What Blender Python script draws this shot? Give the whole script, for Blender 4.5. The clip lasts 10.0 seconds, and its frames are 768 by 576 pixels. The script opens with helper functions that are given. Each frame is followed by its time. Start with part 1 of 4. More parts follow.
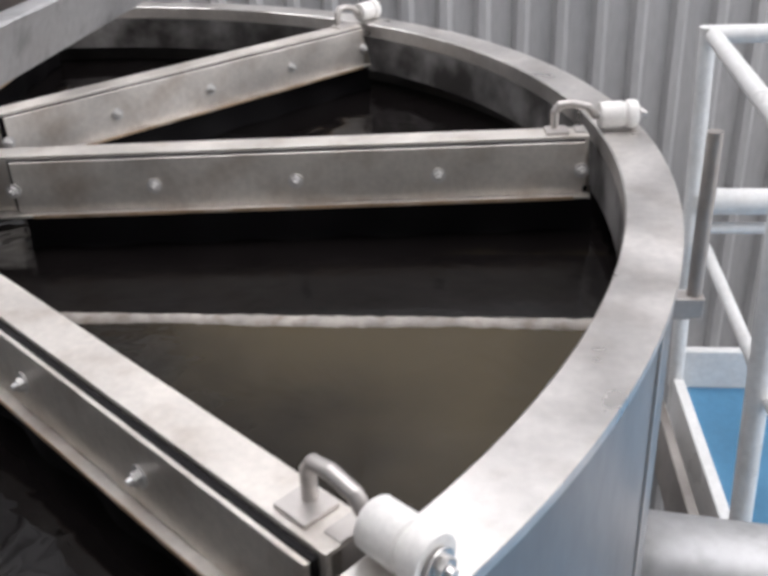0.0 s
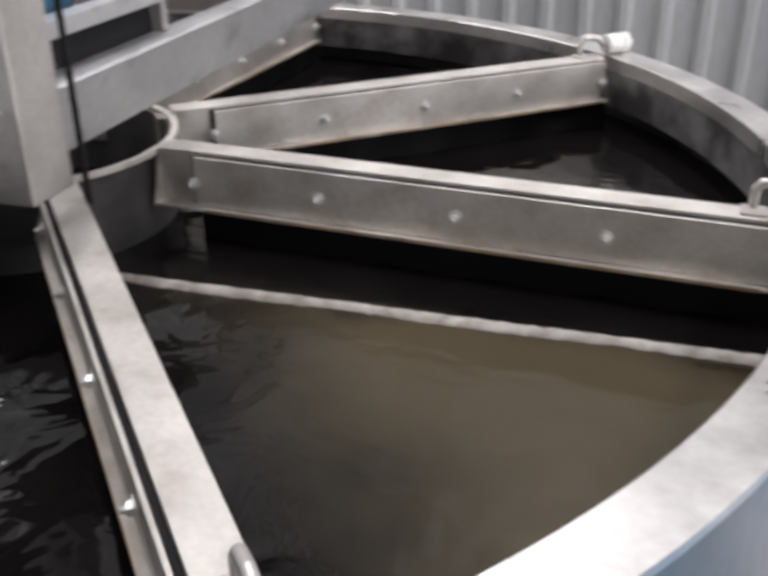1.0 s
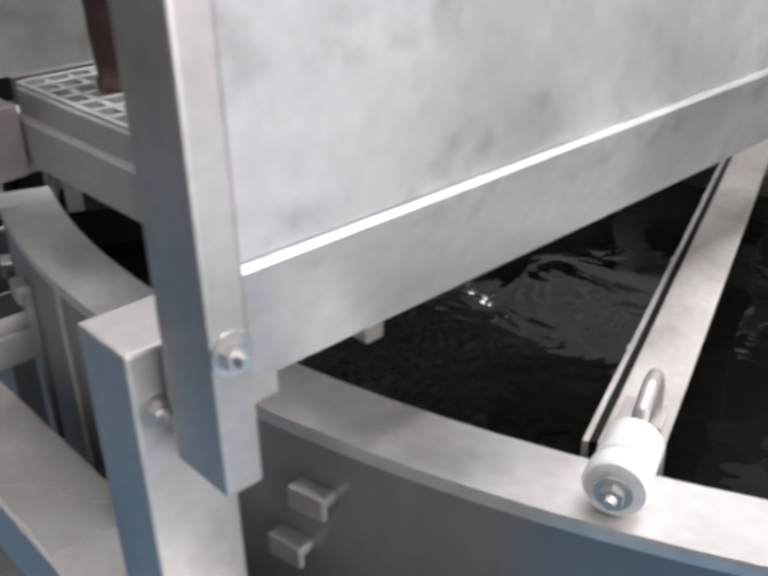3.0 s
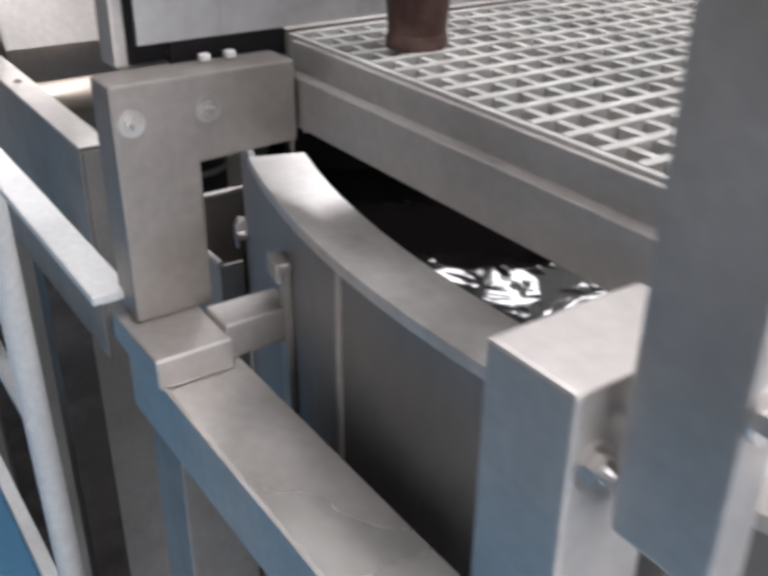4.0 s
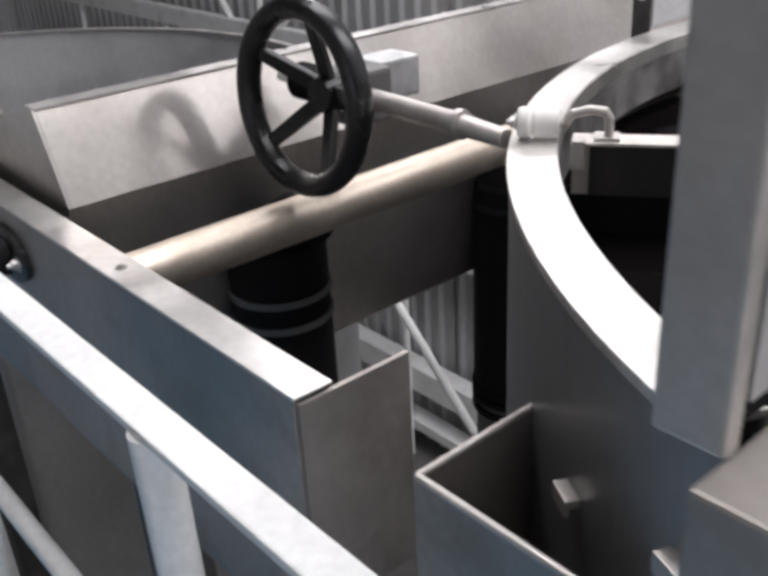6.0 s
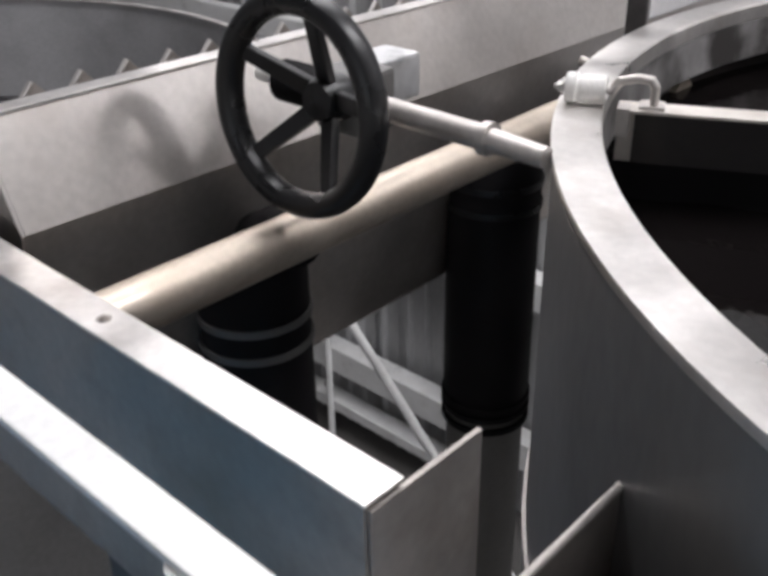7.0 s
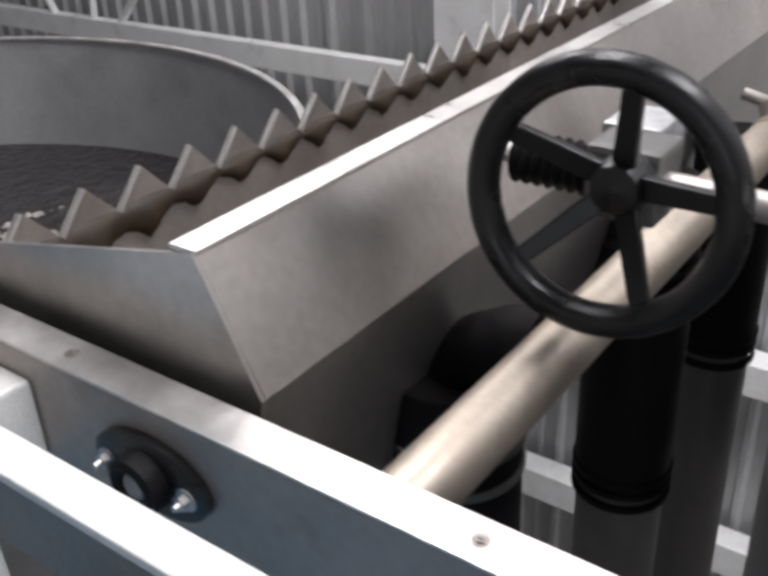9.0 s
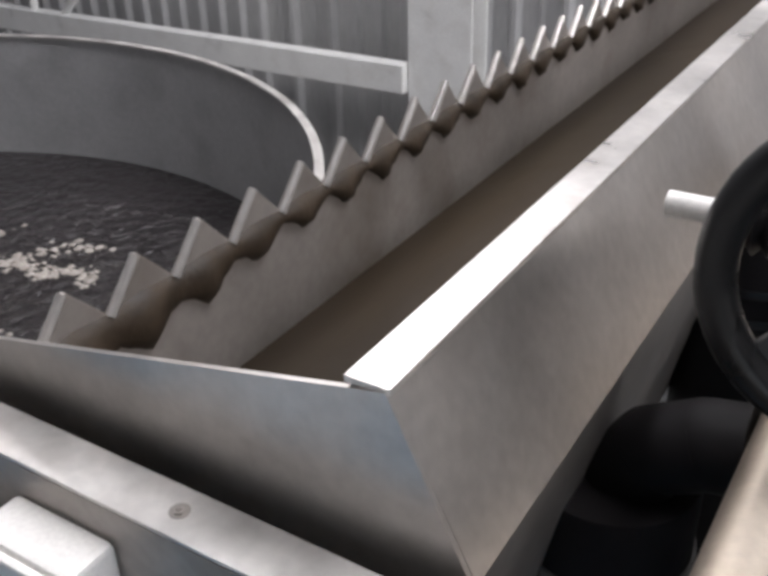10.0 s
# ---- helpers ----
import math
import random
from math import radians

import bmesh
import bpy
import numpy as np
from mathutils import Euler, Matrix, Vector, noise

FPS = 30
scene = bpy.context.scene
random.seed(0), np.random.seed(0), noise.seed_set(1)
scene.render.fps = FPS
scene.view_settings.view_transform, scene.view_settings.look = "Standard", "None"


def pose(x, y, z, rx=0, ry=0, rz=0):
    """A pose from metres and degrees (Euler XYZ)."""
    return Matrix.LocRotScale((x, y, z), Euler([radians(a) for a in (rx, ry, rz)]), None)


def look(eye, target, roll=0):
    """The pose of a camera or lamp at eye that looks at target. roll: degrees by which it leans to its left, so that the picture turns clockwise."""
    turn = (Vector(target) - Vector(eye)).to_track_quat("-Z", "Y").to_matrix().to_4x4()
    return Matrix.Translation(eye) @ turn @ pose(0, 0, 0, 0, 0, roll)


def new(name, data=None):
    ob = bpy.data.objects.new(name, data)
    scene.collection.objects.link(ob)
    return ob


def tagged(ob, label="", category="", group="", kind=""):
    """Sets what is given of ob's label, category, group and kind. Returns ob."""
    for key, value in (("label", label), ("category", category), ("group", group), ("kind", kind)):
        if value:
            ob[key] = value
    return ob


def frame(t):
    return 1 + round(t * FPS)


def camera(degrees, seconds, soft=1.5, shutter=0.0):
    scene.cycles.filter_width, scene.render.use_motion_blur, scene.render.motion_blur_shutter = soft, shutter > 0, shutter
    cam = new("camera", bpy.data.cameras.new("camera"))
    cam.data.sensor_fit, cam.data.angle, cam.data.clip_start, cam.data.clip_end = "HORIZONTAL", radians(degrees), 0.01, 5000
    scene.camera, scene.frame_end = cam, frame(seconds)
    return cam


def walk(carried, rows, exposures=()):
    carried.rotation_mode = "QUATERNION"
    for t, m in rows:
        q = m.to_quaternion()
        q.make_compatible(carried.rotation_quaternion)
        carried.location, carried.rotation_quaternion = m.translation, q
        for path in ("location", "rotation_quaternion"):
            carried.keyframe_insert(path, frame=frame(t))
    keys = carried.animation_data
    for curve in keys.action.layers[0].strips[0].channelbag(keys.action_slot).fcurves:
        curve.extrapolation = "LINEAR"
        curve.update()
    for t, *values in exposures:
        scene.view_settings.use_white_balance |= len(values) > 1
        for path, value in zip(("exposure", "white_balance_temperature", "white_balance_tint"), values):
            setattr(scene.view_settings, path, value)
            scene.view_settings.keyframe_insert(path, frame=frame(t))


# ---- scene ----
# z = 0 is the top of the tank's rim; the walkway floor lies 1.05 m below it, the hall floor 4.8 m.
cam = camera(45.36, 10.0, soft=3.8, shutter=0.35)
PATH = [
    (0.0, pose(1.039, -1.232, 0.450, 62.35, 2.19, 5.27)),
    (0.5, pose(1.044, -1.224, 0.445, 62.35, 1.58, 8.15)),
    (1.0, pose(1.006, -1.280, 0.465, 63.04, 0.34, 15.82)),
    (1.5, pose(0.982, -1.326, 0.432, 62.68, 0.29, 27.03)),
    (2.0, pose(0.904, -1.404, 0.400, 61.12, -0.19, 33.72)),
    (2.5, pose(0.808, -1.531, 0.413, 63.04, 0.83, 41.11)),
    (2.7, pose(0.779, -1.570, 0.415, 63.02, 1.20, 43.77)),
    (3.8, pose(0.568, -1.668, 0.362, 62.75, -0.42, 53.72)),
    (4.0, pose(0.511, -1.674, 0.358, 62.15, -0.53, 55.67)),
    (4.5, pose(0.327, -1.651, 0.346, 64.07, 0.68, 58.50)),
    (5.0, pose(0.214, -1.643, 0.365, 62.68, 0.01, 59.96)),
    (5.5, pose(-0.009, -1.693, 0.363, 64.11, -1.34, 55.90)),
    (5.7, pose(-0.096, -1.723, 0.380, 64.01, 0.91, 52.25)),
    (6.8, pose(-0.402, -1.724, 0.409, 61.56, 1.77, 44.78)),
    (7.0, pose(-0.456, -1.704, 0.406, 61.31, 0.94, 42.91)),
    (7.5, pose(-0.562, -1.654, 0.410, 63.71, 0.86, 39.94)),
    (8.0, pose(-0.720, -1.691, 0.420, 63.58, 2.61, 35.42)),
    (8.5, pose(-0.885, -1.748, 0.430, 62.36, 3.58, 34.31)),
    (9.0, pose(-1.023, -1.751, 0.418, 61.36, 2.42, 35.77)),
    (9.5, pose(-1.248, -1.667, 0.404, 61.87, 3.01, 35.04)),
    (10.0, pose(-1.382, -1.648, 0.395, 60.55, 1.38, 31.71)),
]
walk(cam, PATH, [(0.0, -0.36), (1.0, -0.32), (1.5, -0.08), (2.0, -0.03), (2.7, -0.05), (4.0, 0.22), (5.5, 0.05), (7.0, 0.0), (8.0, 0.16), (9.0, 0.17), (10.0, 0.19)])

# ---- light: an open hall under a hazy sky, with roof lights ----
scene.view_settings.exposure = 0.0
world = bpy.data.worlds.new("sky")
scene.world = world
world.use_nodes = True
wn = world.node_tree.nodes
sky = wn.new("ShaderNodeTexSky")
sky.sky_type, sky.sun_disc = "NISHITA", False
sky.sun_elevation, sky.sun_rotation = radians(48), radians(200)
sky.dust_density = 3.0
wn["Background"].inputs["Strength"].default_value = 0.12
haze = wn.new("ShaderNodeHueSaturation")
haze.inputs["Saturation"].default_value = 0.4
world.node_tree.links.new(sky.outputs[0], haze.inputs["Color"])
world.node_tree.links.new(haze.outputs[0], wn["Background"].inputs["Color"])

sun = new("sun", bpy.data.lights.new("sun", "SUN"))
sun.data.energy, sun.data.angle, sun.data.color = 1.0, radians(12), (1.0, 0.95, 0.88)
sun.matrix_world = look((0.8, -2.2, 2.6), (0, 0, 0))


def day_light(name, m, sx, sy, power):
    """Daylight that falls in through an opening of the hall."""
    lamp = new(name, bpy.data.lights.new(name, "AREA"))
    lamp.data.shape, lamp.data.size, lamp.data.size_y = "RECTANGLE", sx, sy
    lamp.data.energy, lamp.data.color = power, (0.985, 0.965, 1.0)
    lamp.matrix_world = m


SKYLIGHTS = ((-3.2, 0.6, 1.2, 5.0, 205), (0.7, 0.6, 1.2, 5.0, 265), (5.2, 0.6, 1.2, 5.0, 350))
WINDOWS = ((-7.6, -5.2, 3.4, 4.5), (-4.9, -3.35, 2.65, 3.2))
DOOR = (-4.5, 2.2, 2.6)
for sx_, sy_, w_, l_, power_ in SKYLIGHTS:
    day_light("roof_light", pose(sx_, sy_, 5.02), w_, l_, power_)
for x0, x1, z0, z1 in WINDOWS:
    day_light("window_light", pose((x0 + x1) / 2, 3.2, (z0 + z1) / 2, -90, 0, 0), x1 - x0, z1 - z0, 55 * (x1 - x0) * (z1 - z0))
day_light("door_light", pose(8.02, -1.15, 0.35, 90, 0, 90), 6.7, 4.5, 420)


# ---- materials ----
def mat(name, color, rough=0.5, metal=0.0, vary=0.15, scale=6.0, bump=0.0, bscale=60.0, stain=None, stain_amount=0.0, stretch=(1, 1, 1), rvary=0.1, ior=None, fine=0.06, spots=(0.5, 0.75, 1.7)):
    m = bpy.data.materials.new(name)
    m.use_nodes = True
    nt = m.node_tree
    n, l = nt.nodes, nt.links
    b = n["Principled BSDF"]
    tc = n.new("ShaderNodeTexCoord")
    mp = n.new("ShaderNodeMapping")
    mp.inputs["Scale"].default_value = stretch
    l.new(tc.outputs["Object"], mp.inputs["Vector"])
    big = n.new("ShaderNodeTexNoise")
    big.inputs["Scale"].default_value, big.inputs["Detail"].default_value = scale, 5
    l.new(mp.outputs[0], big.inputs["Vector"])
    small = n.new("ShaderNodeTexNoise")
    small.inputs["Scale"].default_value, small.inputs["Detail"].default_value = bscale, 3
    l.new(mp.outputs[0], small.inputs["Vector"])
    r = n.new("ShaderNodeMapRange")
    r.inputs["From Min"].default_value, r.inputs["From Max"].default_value = 0.3, 0.7
    r.inputs["To Min"].default_value, r.inputs["To Max"].default_value = 1 - vary, 1 + vary
    l.new(big.outputs["Fac"], r.inputs["Value"])
    r2 = n.new("ShaderNodeMapRange")
    r2.inputs["From Min"].default_value, r2.inputs["From Max"].default_value = 0.3, 0.7
    r2.inputs["To Min"].default_value, r2.inputs["To Max"].default_value = 1 - fine, 1 + fine
    l.new(small.outputs["Fac"], r2.inputs["Value"])
    mul = n.new("ShaderNodeMath")
    mul.operation = "MULTIPLY"
    l.new(r.outputs[0], mul.inputs[0]), l.new(r2.outputs[0], mul.inputs[1])
    col = n.new("ShaderNodeMix")
    col.data_type, col.blend_type = "RGBA", "MULTIPLY"
    col.inputs["Factor"].default_value = 1
    col.inputs["A"].default_value = (*color, 1)
    l.new(mul.outputs[0], col.inputs["B"])
    out = col.outputs["Result"]
    if stain:
        sn = n.new("ShaderNodeTexNoise")
        sn.inputs["Scale"].default_value, sn.inputs["Detail"].default_value = scale * spots[2], 4
        l.new(mp.outputs[0], sn.inputs["Vector"])
        sr = n.new("ShaderNodeMapRange")
        sr.inputs["From Min"].default_value, sr.inputs["From Max"].default_value = spots[0], spots[1]
        sr.inputs["To Max"].default_value = stain_amount
        l.new(sn.outputs["Fac"], sr.inputs["Value"])
        sm = n.new("ShaderNodeMix")
        sm.data_type = "RGBA"
        l.new(sr.outputs[0], sm.inputs["Factor"])
        l.new(out, sm.inputs["A"])
        sm.inputs["B"].default_value = (*stain, 1)
        out = sm.outputs["Result"]
    l.new(out, b.inputs["Base Color"])
    rr = n.new("ShaderNodeMapRange")
    rr.inputs["From Min"].default_value, rr.inputs["From Max"].default_value = 0.3, 0.7
    rr.inputs["To Min"].default_value, rr.inputs["To Max"].default_value = max(0.02, rough - rvary), min(1, rough + rvary)
    l.new(big.outputs["Fac"], rr.inputs["Value"])
    l.new(rr.outputs[0], b.inputs["Roughness"])
    b.inputs["Metallic"].default_value = metal
    if ior:
        b.inputs["IOR"].default_value = ior
    if bump:
        bp = n.new("ShaderNodeBump")
        bp.inputs["Strength"].default_value, bp.inputs["Distance"].default_value = bump, 0.002
        l.new(small.outputs["Fac"], bp.inputs["Height"])
        l.new(bp.outputs[0], b.inputs["Normal"])
    return m


STEEL = mat("stainless_steel", (0.57, 0.54, 0.515), 0.46, 0.75, 0.14, 5, 0.06, 90, (0.33, 0.29, 0.25), 0.35)
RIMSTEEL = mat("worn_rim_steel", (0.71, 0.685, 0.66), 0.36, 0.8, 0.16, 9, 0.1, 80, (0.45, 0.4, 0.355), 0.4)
LEDGESTEEL = mat("smooth_lit_ledge_steel", (0.72, 0.69, 0.66), 0.3, 0.85, 0.12, 6, 0.05, 70, (0.42, 0.36, 0.31), 0.35, rvary=0.07)
ARMSTEEL = mat("arm_steel", (0.74, 0.7, 0.65), 0.45, 0.6, 0.12, 9, 0.08, 120, (0.36, 0.27, 0.19), 0.45)
TROUGHSTEEL = mat("rolled_sheet_steel", (0.6, 0.565, 0.535), 0.35, 0.9, 0.18, 3.5, 0.04, 70, (0.4, 0.34, 0.29), 0.3, rvary=0.08)
# the dark surroundings that the tank side mirrors are put into this base
SHELL = mat("darkened_shell_steel", (0.3, 0.3, 0.305), 0.42, 0.75, 0.16, 3, 0.05, 60, (0.28, 0.26, 0.25), 0.4, stretch=(1, 1, 0.4))
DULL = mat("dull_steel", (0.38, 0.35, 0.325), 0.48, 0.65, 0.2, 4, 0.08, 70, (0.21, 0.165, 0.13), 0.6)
PANEL = mat("sheet_panel", (0.56, 0.56, 0.562), 0.46, 0.6, 0.09, 7, 0.05, 60, (0.33, 0.335, 0.335), 0.75, spots=(0.56, 0.72, 2.3))
PLASTIC = mat("white_plastic", (0.82, 0.8, 0.77), 0.4, 0, 0.05, 20, 0.05, 200)
WHITE = mat("white_paint", (0.8, 0.8, 0.79), 0.35, 0, 0.05, 6, 0.05, 80, (0.55, 0.52, 0.47), 0.25)
BLUE = mat("blue_paint", (0.075, 0.225, 0.38), 0.5, 0, 0.12, 5, 0.05, 60, (0.12, 0.33, 0.52), 0.3)
BLACK = mat("black_rubber", (0.009, 0.008, 0.009), 0.6, 0, 0.25, 8, 0.12, 90, ior=1.28)
IRON = mat("black_cast_iron", (0.012, 0.012, 0.013), 0.3, 0, 0.2, 15, 0.1, 180)
GALV = mat("galvanised_grating", (0.68, 0.67, 0.64), 0.5, 0.3, 0.2, 14, 0.1, 150, (0.3, 0.27, 0.23), 0.5)
RUST = mat("rusty_steel", (0.09, 0.045, 0.036), 0.75, 0.1, 0.35, 14, 0.4, 120, (0.3, 0.2, 0.17), 0.6)
CLAD = mat("cladding_sheet", (0.45, 0.45, 0.455), 0.5, 0.3, 0.1, 1.5, 0.03, 40, stretch=(1, 1, 0.25))
GREYSHEET = mat("grey_sheet", (0.47, 0.47, 0.475), 0.55, 0.3, 0.1, 3, 0.05, 60, (0.26, 0.25, 0.25), 0.4)
# for the unseen roof, kept dark so that the tank water mirrors less light
ROOFSHEET = mat("dark_roof_sheet", (0.17, 0.17, 0.172), 0.55, 0.2, 0.12, 1.5, 0.03, 40)
CONCRETE = mat("concrete_floor", (0.11, 0.105, 0.1), 0.8, 0, 0.2, 1.6, 0.2, 40)
# for the dark drum, and for parts whose shade is put into the colour
HUBSHADESTEEL = mat("dark_hub_and_shade_steel", (0.07, 0.066, 0.066), 0.45, 0.3, 0.3, 8, 0.1, 80, (0.16, 0.15, 0.15), 0.5)
DARKPIPE = mat("grey_pipe", (0.16, 0.155, 0.15), 0.5, 0.2, 0.15, 6, 0.06, 90)
CHROME = mat("bolt_steel", (0.66, 0.64, 0.62), 0.36, 1.0, 0.1, 30, 0.05, 200)
ARMBOLT = mat("pale_bolt_steel", (0.78, 0.765, 0.75), 0.4, 0.5, 0.1, 30, 0.05, 200)
BRASS = mat("weathered_pipe_steel", (0.58, 0.51, 0.43), 0.46, 0.8, 0.12, 8, 0.06, 90, (0.4, 0.33, 0.25), 0.35)
RUSTLINE = mat("rust_stained_edge", (0.5, 0.36, 0.24), 0.55, 0.3, 0.3, 12, 0.1, 90, (0.62, 0.56, 0.5), 0.8)
SKIRT = mat("stained_skirt_sheet", (0.3, 0.29, 0.285), 0.5, 0.5, 0.3, 6, 0.08, 60, (0.05, 0.045, 0.043), 0.9, spots=(0.42, 0.62, 1.2))
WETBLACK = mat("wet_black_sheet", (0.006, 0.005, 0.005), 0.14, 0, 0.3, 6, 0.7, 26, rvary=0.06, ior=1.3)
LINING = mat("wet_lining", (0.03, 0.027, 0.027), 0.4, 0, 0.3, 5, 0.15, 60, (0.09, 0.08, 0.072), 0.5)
SLUDGE = mat("brown_sludge", (0.04, 0.027, 0.016), 0.55, 0, 0.4, 25, 0.6, 120, (0.03, 0.02, 0.012), 0.7)
SCUMGLINT = mat("pale_scum", (0.34, 0.31, 0.28), 0.6, 0, 0.3, 30, 0.5, 150, (0.16, 0.12, 0.09), 0.7)


def water_mat(name, color, scale, strength, dist, stretch=(1, 1, 1), rough=0.05, detail=4):
    m = bpy.data.materials.new(name)
    m.use_nodes = True
    nt = m.node_tree
    n, l = nt.nodes, nt.links
    b = n["Principled BSDF"]
    tc = n.new("ShaderNodeTexCoord")
    mp = n.new("ShaderNodeMapping")
    mp.inputs["Scale"].default_value = stretch
    l.new(tc.outputs["Object"], mp.inputs["Vector"])
    a = n.new("ShaderNodeTexNoise")
    a.inputs["Scale"].default_value, a.inputs["Detail"].default_value = scale, detail
    a.inputs["Distortion"].default_value = 0.6
    l.new(mp.outputs[0], a.inputs["Vector"])
    c = n.new("ShaderNodeTexNoise")
    c.inputs["Scale"].default_value, c.inputs["Detail"].default_value = 2.2, 5
    l.new(mp.outputs[0], c.inputs["Vector"])
    r = n.new("ShaderNodeMapRange")
    r.inputs["From Min"].default_value, r.inputs["From Max"].default_value = 0.3, 0.7
    r.inputs["To Min"].default_value, r.inputs["To Max"].default_value = 0.65, 1.3
    l.new(c.outputs["Fac"], r.inputs["Value"])
    col = n.new("ShaderNodeMix")
    col.data_type, col.blend_type = "RGBA", "MULTIPLY"
    col.inputs["Factor"].default_value = 1
    col.inputs["A"].default_value = (*color, 1)
    l.new(r.outputs[0], col.inputs["B"])
    l.new(col.outputs["Result"], b.inputs["Base Color"])
    b.inputs["Roughness"].default_value, b.inputs["IOR"].default_value = rough, 1.33
    bp = n.new("ShaderNodeBump")
    bp.inputs["Strength"].default_value, bp.inputs["Distance"].default_value = strength, dist
    l.new(a.outputs["Fac"], bp.inputs["Height"])
    l.new(bp.outputs[0], b.inputs["Normal"])
    return m


WATER = water_mat("murky_water", (0.006, 0.005, 0.005), 9, 0.8, 0.012, detail=2.5)
WATER2 = water_mat("turbid_water", (0.025, 0.022, 0.023), 20, 1.0, 0.02)
WATER3 = water_mat("brown_trough_water", (0.03, 0.021, 0.012), 6, 0.3, 0.01, (1, 0.4, 1), 0.38)


def add_murk(m, side_a, side_b, color):
    """Stirred brown sludge between two lines through the centre, with a ragged soft edge."""
    nt = m.node_tree
    n, l = nt.nodes, nt.links
    tc = n.new("ShaderNodeTexCoord")
    rag = n.new("ShaderNodeTexNoise")
    rag.inputs["Scale"].default_value, rag.inputs["Detail"].default_value = 3.5, 6
    l.new(tc.outputs["Object"], rag.inputs["Vector"])
    masks = []
    for vec, lo, hi in (side_a, side_b):
        d = n.new("ShaderNodeVectorMath")
        d.operation = "DOT_PRODUCT"
        d.inputs[1].default_value = vec
        l.new(tc.outputs["Object"], d.inputs[0])
        a = n.new("ShaderNodeMath")
        a.operation = "MULTIPLY_ADD"
        a.inputs[1].default_value = 0.3
        l.new(rag.outputs["Fac"], a.inputs[0]), l.new(d.outputs["Value"], a.inputs[2])
        r = n.new("ShaderNodeMapRange")
        r.interpolation_type = "SMOOTHSTEP"
        r.inputs["From Min"].default_value, r.inputs["From Max"].default_value = lo + 0.15, hi + 0.15
        l.new(a.outputs[0], r.inputs["Value"])
        masks.append(r)
    mul = n.new("ShaderNodeMath")
    mul.operation = "MULTIPLY"
    l.new(masks[0].outputs[0], mul.inputs[0]), l.new(masks[1].outputs[0], mul.inputs[1])
    b = n["Principled BSDF"]
    old = b.inputs["Base Color"].links[0].from_socket
    mix = n.new("ShaderNodeMix")
    mix.data_type = "RGBA"
    l.new(mul.outputs[0], mix.inputs["Factor"])
    l.new(old, mix.inputs["A"])
    mix.inputs["B"].default_value = (*color, 1)
    l.new(mix.outputs["Result"], b.inputs["Base Color"])


add_murk(WATER, ((0.632, 0.775, 0.0), 0.1, 0.4), ((0.101, -0.995, 0.0), 0.06, 0.2), (0.062, 0.049, 0.028))


def calm_outside(m, r0, r1, rough, calm):
    """The ripples are strong near the stirred middle and calm towards the tank wall."""
    n, l = m.node_tree.nodes, m.node_tree.links
    tc = n.new("ShaderNodeTexCoord")
    ln = n.new("ShaderNodeVectorMath")
    ln.operation = "LENGTH"
    l.new(tc.outputs["Object"], ln.inputs[0])
    r = n.new("ShaderNodeMapRange")
    r.inputs["From Min"].default_value, r.inputs["From Max"].default_value = r0, r1
    r.inputs["To Min"].default_value, r.inputs["To Max"].default_value = rough, calm
    l.new(ln.outputs["Value"], r.inputs["Value"])
    l.new(r.outputs[0], n["Bump"].inputs["Strength"])


calm_outside(WATER, 0.7, 1.0, 0.5, 0.34)


# ---- mesh helpers ----
def thing(name, at, label, category, group=""):
    ob = new(name)
    ob.matrix_world = at if isinstance(at, Matrix) else pose(*at)
    ob.empty_display_size = 0.05
    return tagged(ob, label, category, group)


def part(name, bm, material, parent, label="", smooth=None):
    me = bpy.data.meshes.new(name)
    if smooth is not None:
        for f_ in bm.faces:
            f_.smooth = True
        for e_ in bm.edges:
            if len(e_.link_faces) == 2 and e_.calc_face_angle(0) > radians(smooth):
                e_.smooth = False
    bm.to_mesh(me)
    bm.free()
    me.materials.append(material)
    ob = new(name, me)
    if parent:
        ob.parent = parent
    return tagged(ob, label)


def share(name, ob, parent, m):
    c = new(name, ob.data)
    c.parent = parent
    c.matrix_basis = m
    for key in ("label",):
        if key in ob:
            c[key] = ob[key]
    return c


def add_box(bm, x0, x1, y0, y1, z0, z1, bevel=0.0, m=None):
    t = bmesh.new()
    bmesh.ops.create_cube(t, size=1)
    for v in t.verts:
        v.co = Vector(((x0 + x1) / 2 + v.co.x * (x1 - x0), (y0 + y1) / 2 + v.co.y * (y1 - y0), (z0 + z1) / 2 + v.co.z * (z1 - z0)))
    if bevel:
        bmesh.ops.bevel(t, geom=t.edges[:], offset=bevel, segments=2, affect="EDGES", profile=0.6)
    if m is not None:
        t.transform(m)
    me = bpy.data.meshes.new("tmp")
    t.to_mesh(me)
    t.free()
    bm.from_mesh(me)
    bpy.data.meshes.remove(me)
    return bm


def box(x0, x1, y0, y1, z0, z1, bevel=0.002):
    return add_box(bmesh.new(), x0, x1, y0, y1, z0, z1, bevel)


def add_rod(bm, a, b, r, seg=16, r2=None, cap=True):
    a, b = Vector(a), Vector(b)
    d = b - a
    m = Matrix.Translation((a + b) / 2) @ d.to_track_quat("Z", "Y").to_matrix().to_4x4()
    bmesh.ops.create_cone(bm, cap_ends=cap, segments=seg, radius1=r, radius2=r if r2 is None else r2, depth=d.length, matrix=m)
    return bm


def rod(a, b, r, seg=16, r2=None):
    return add_rod(bmesh.new(), a, b, r, seg, r2)


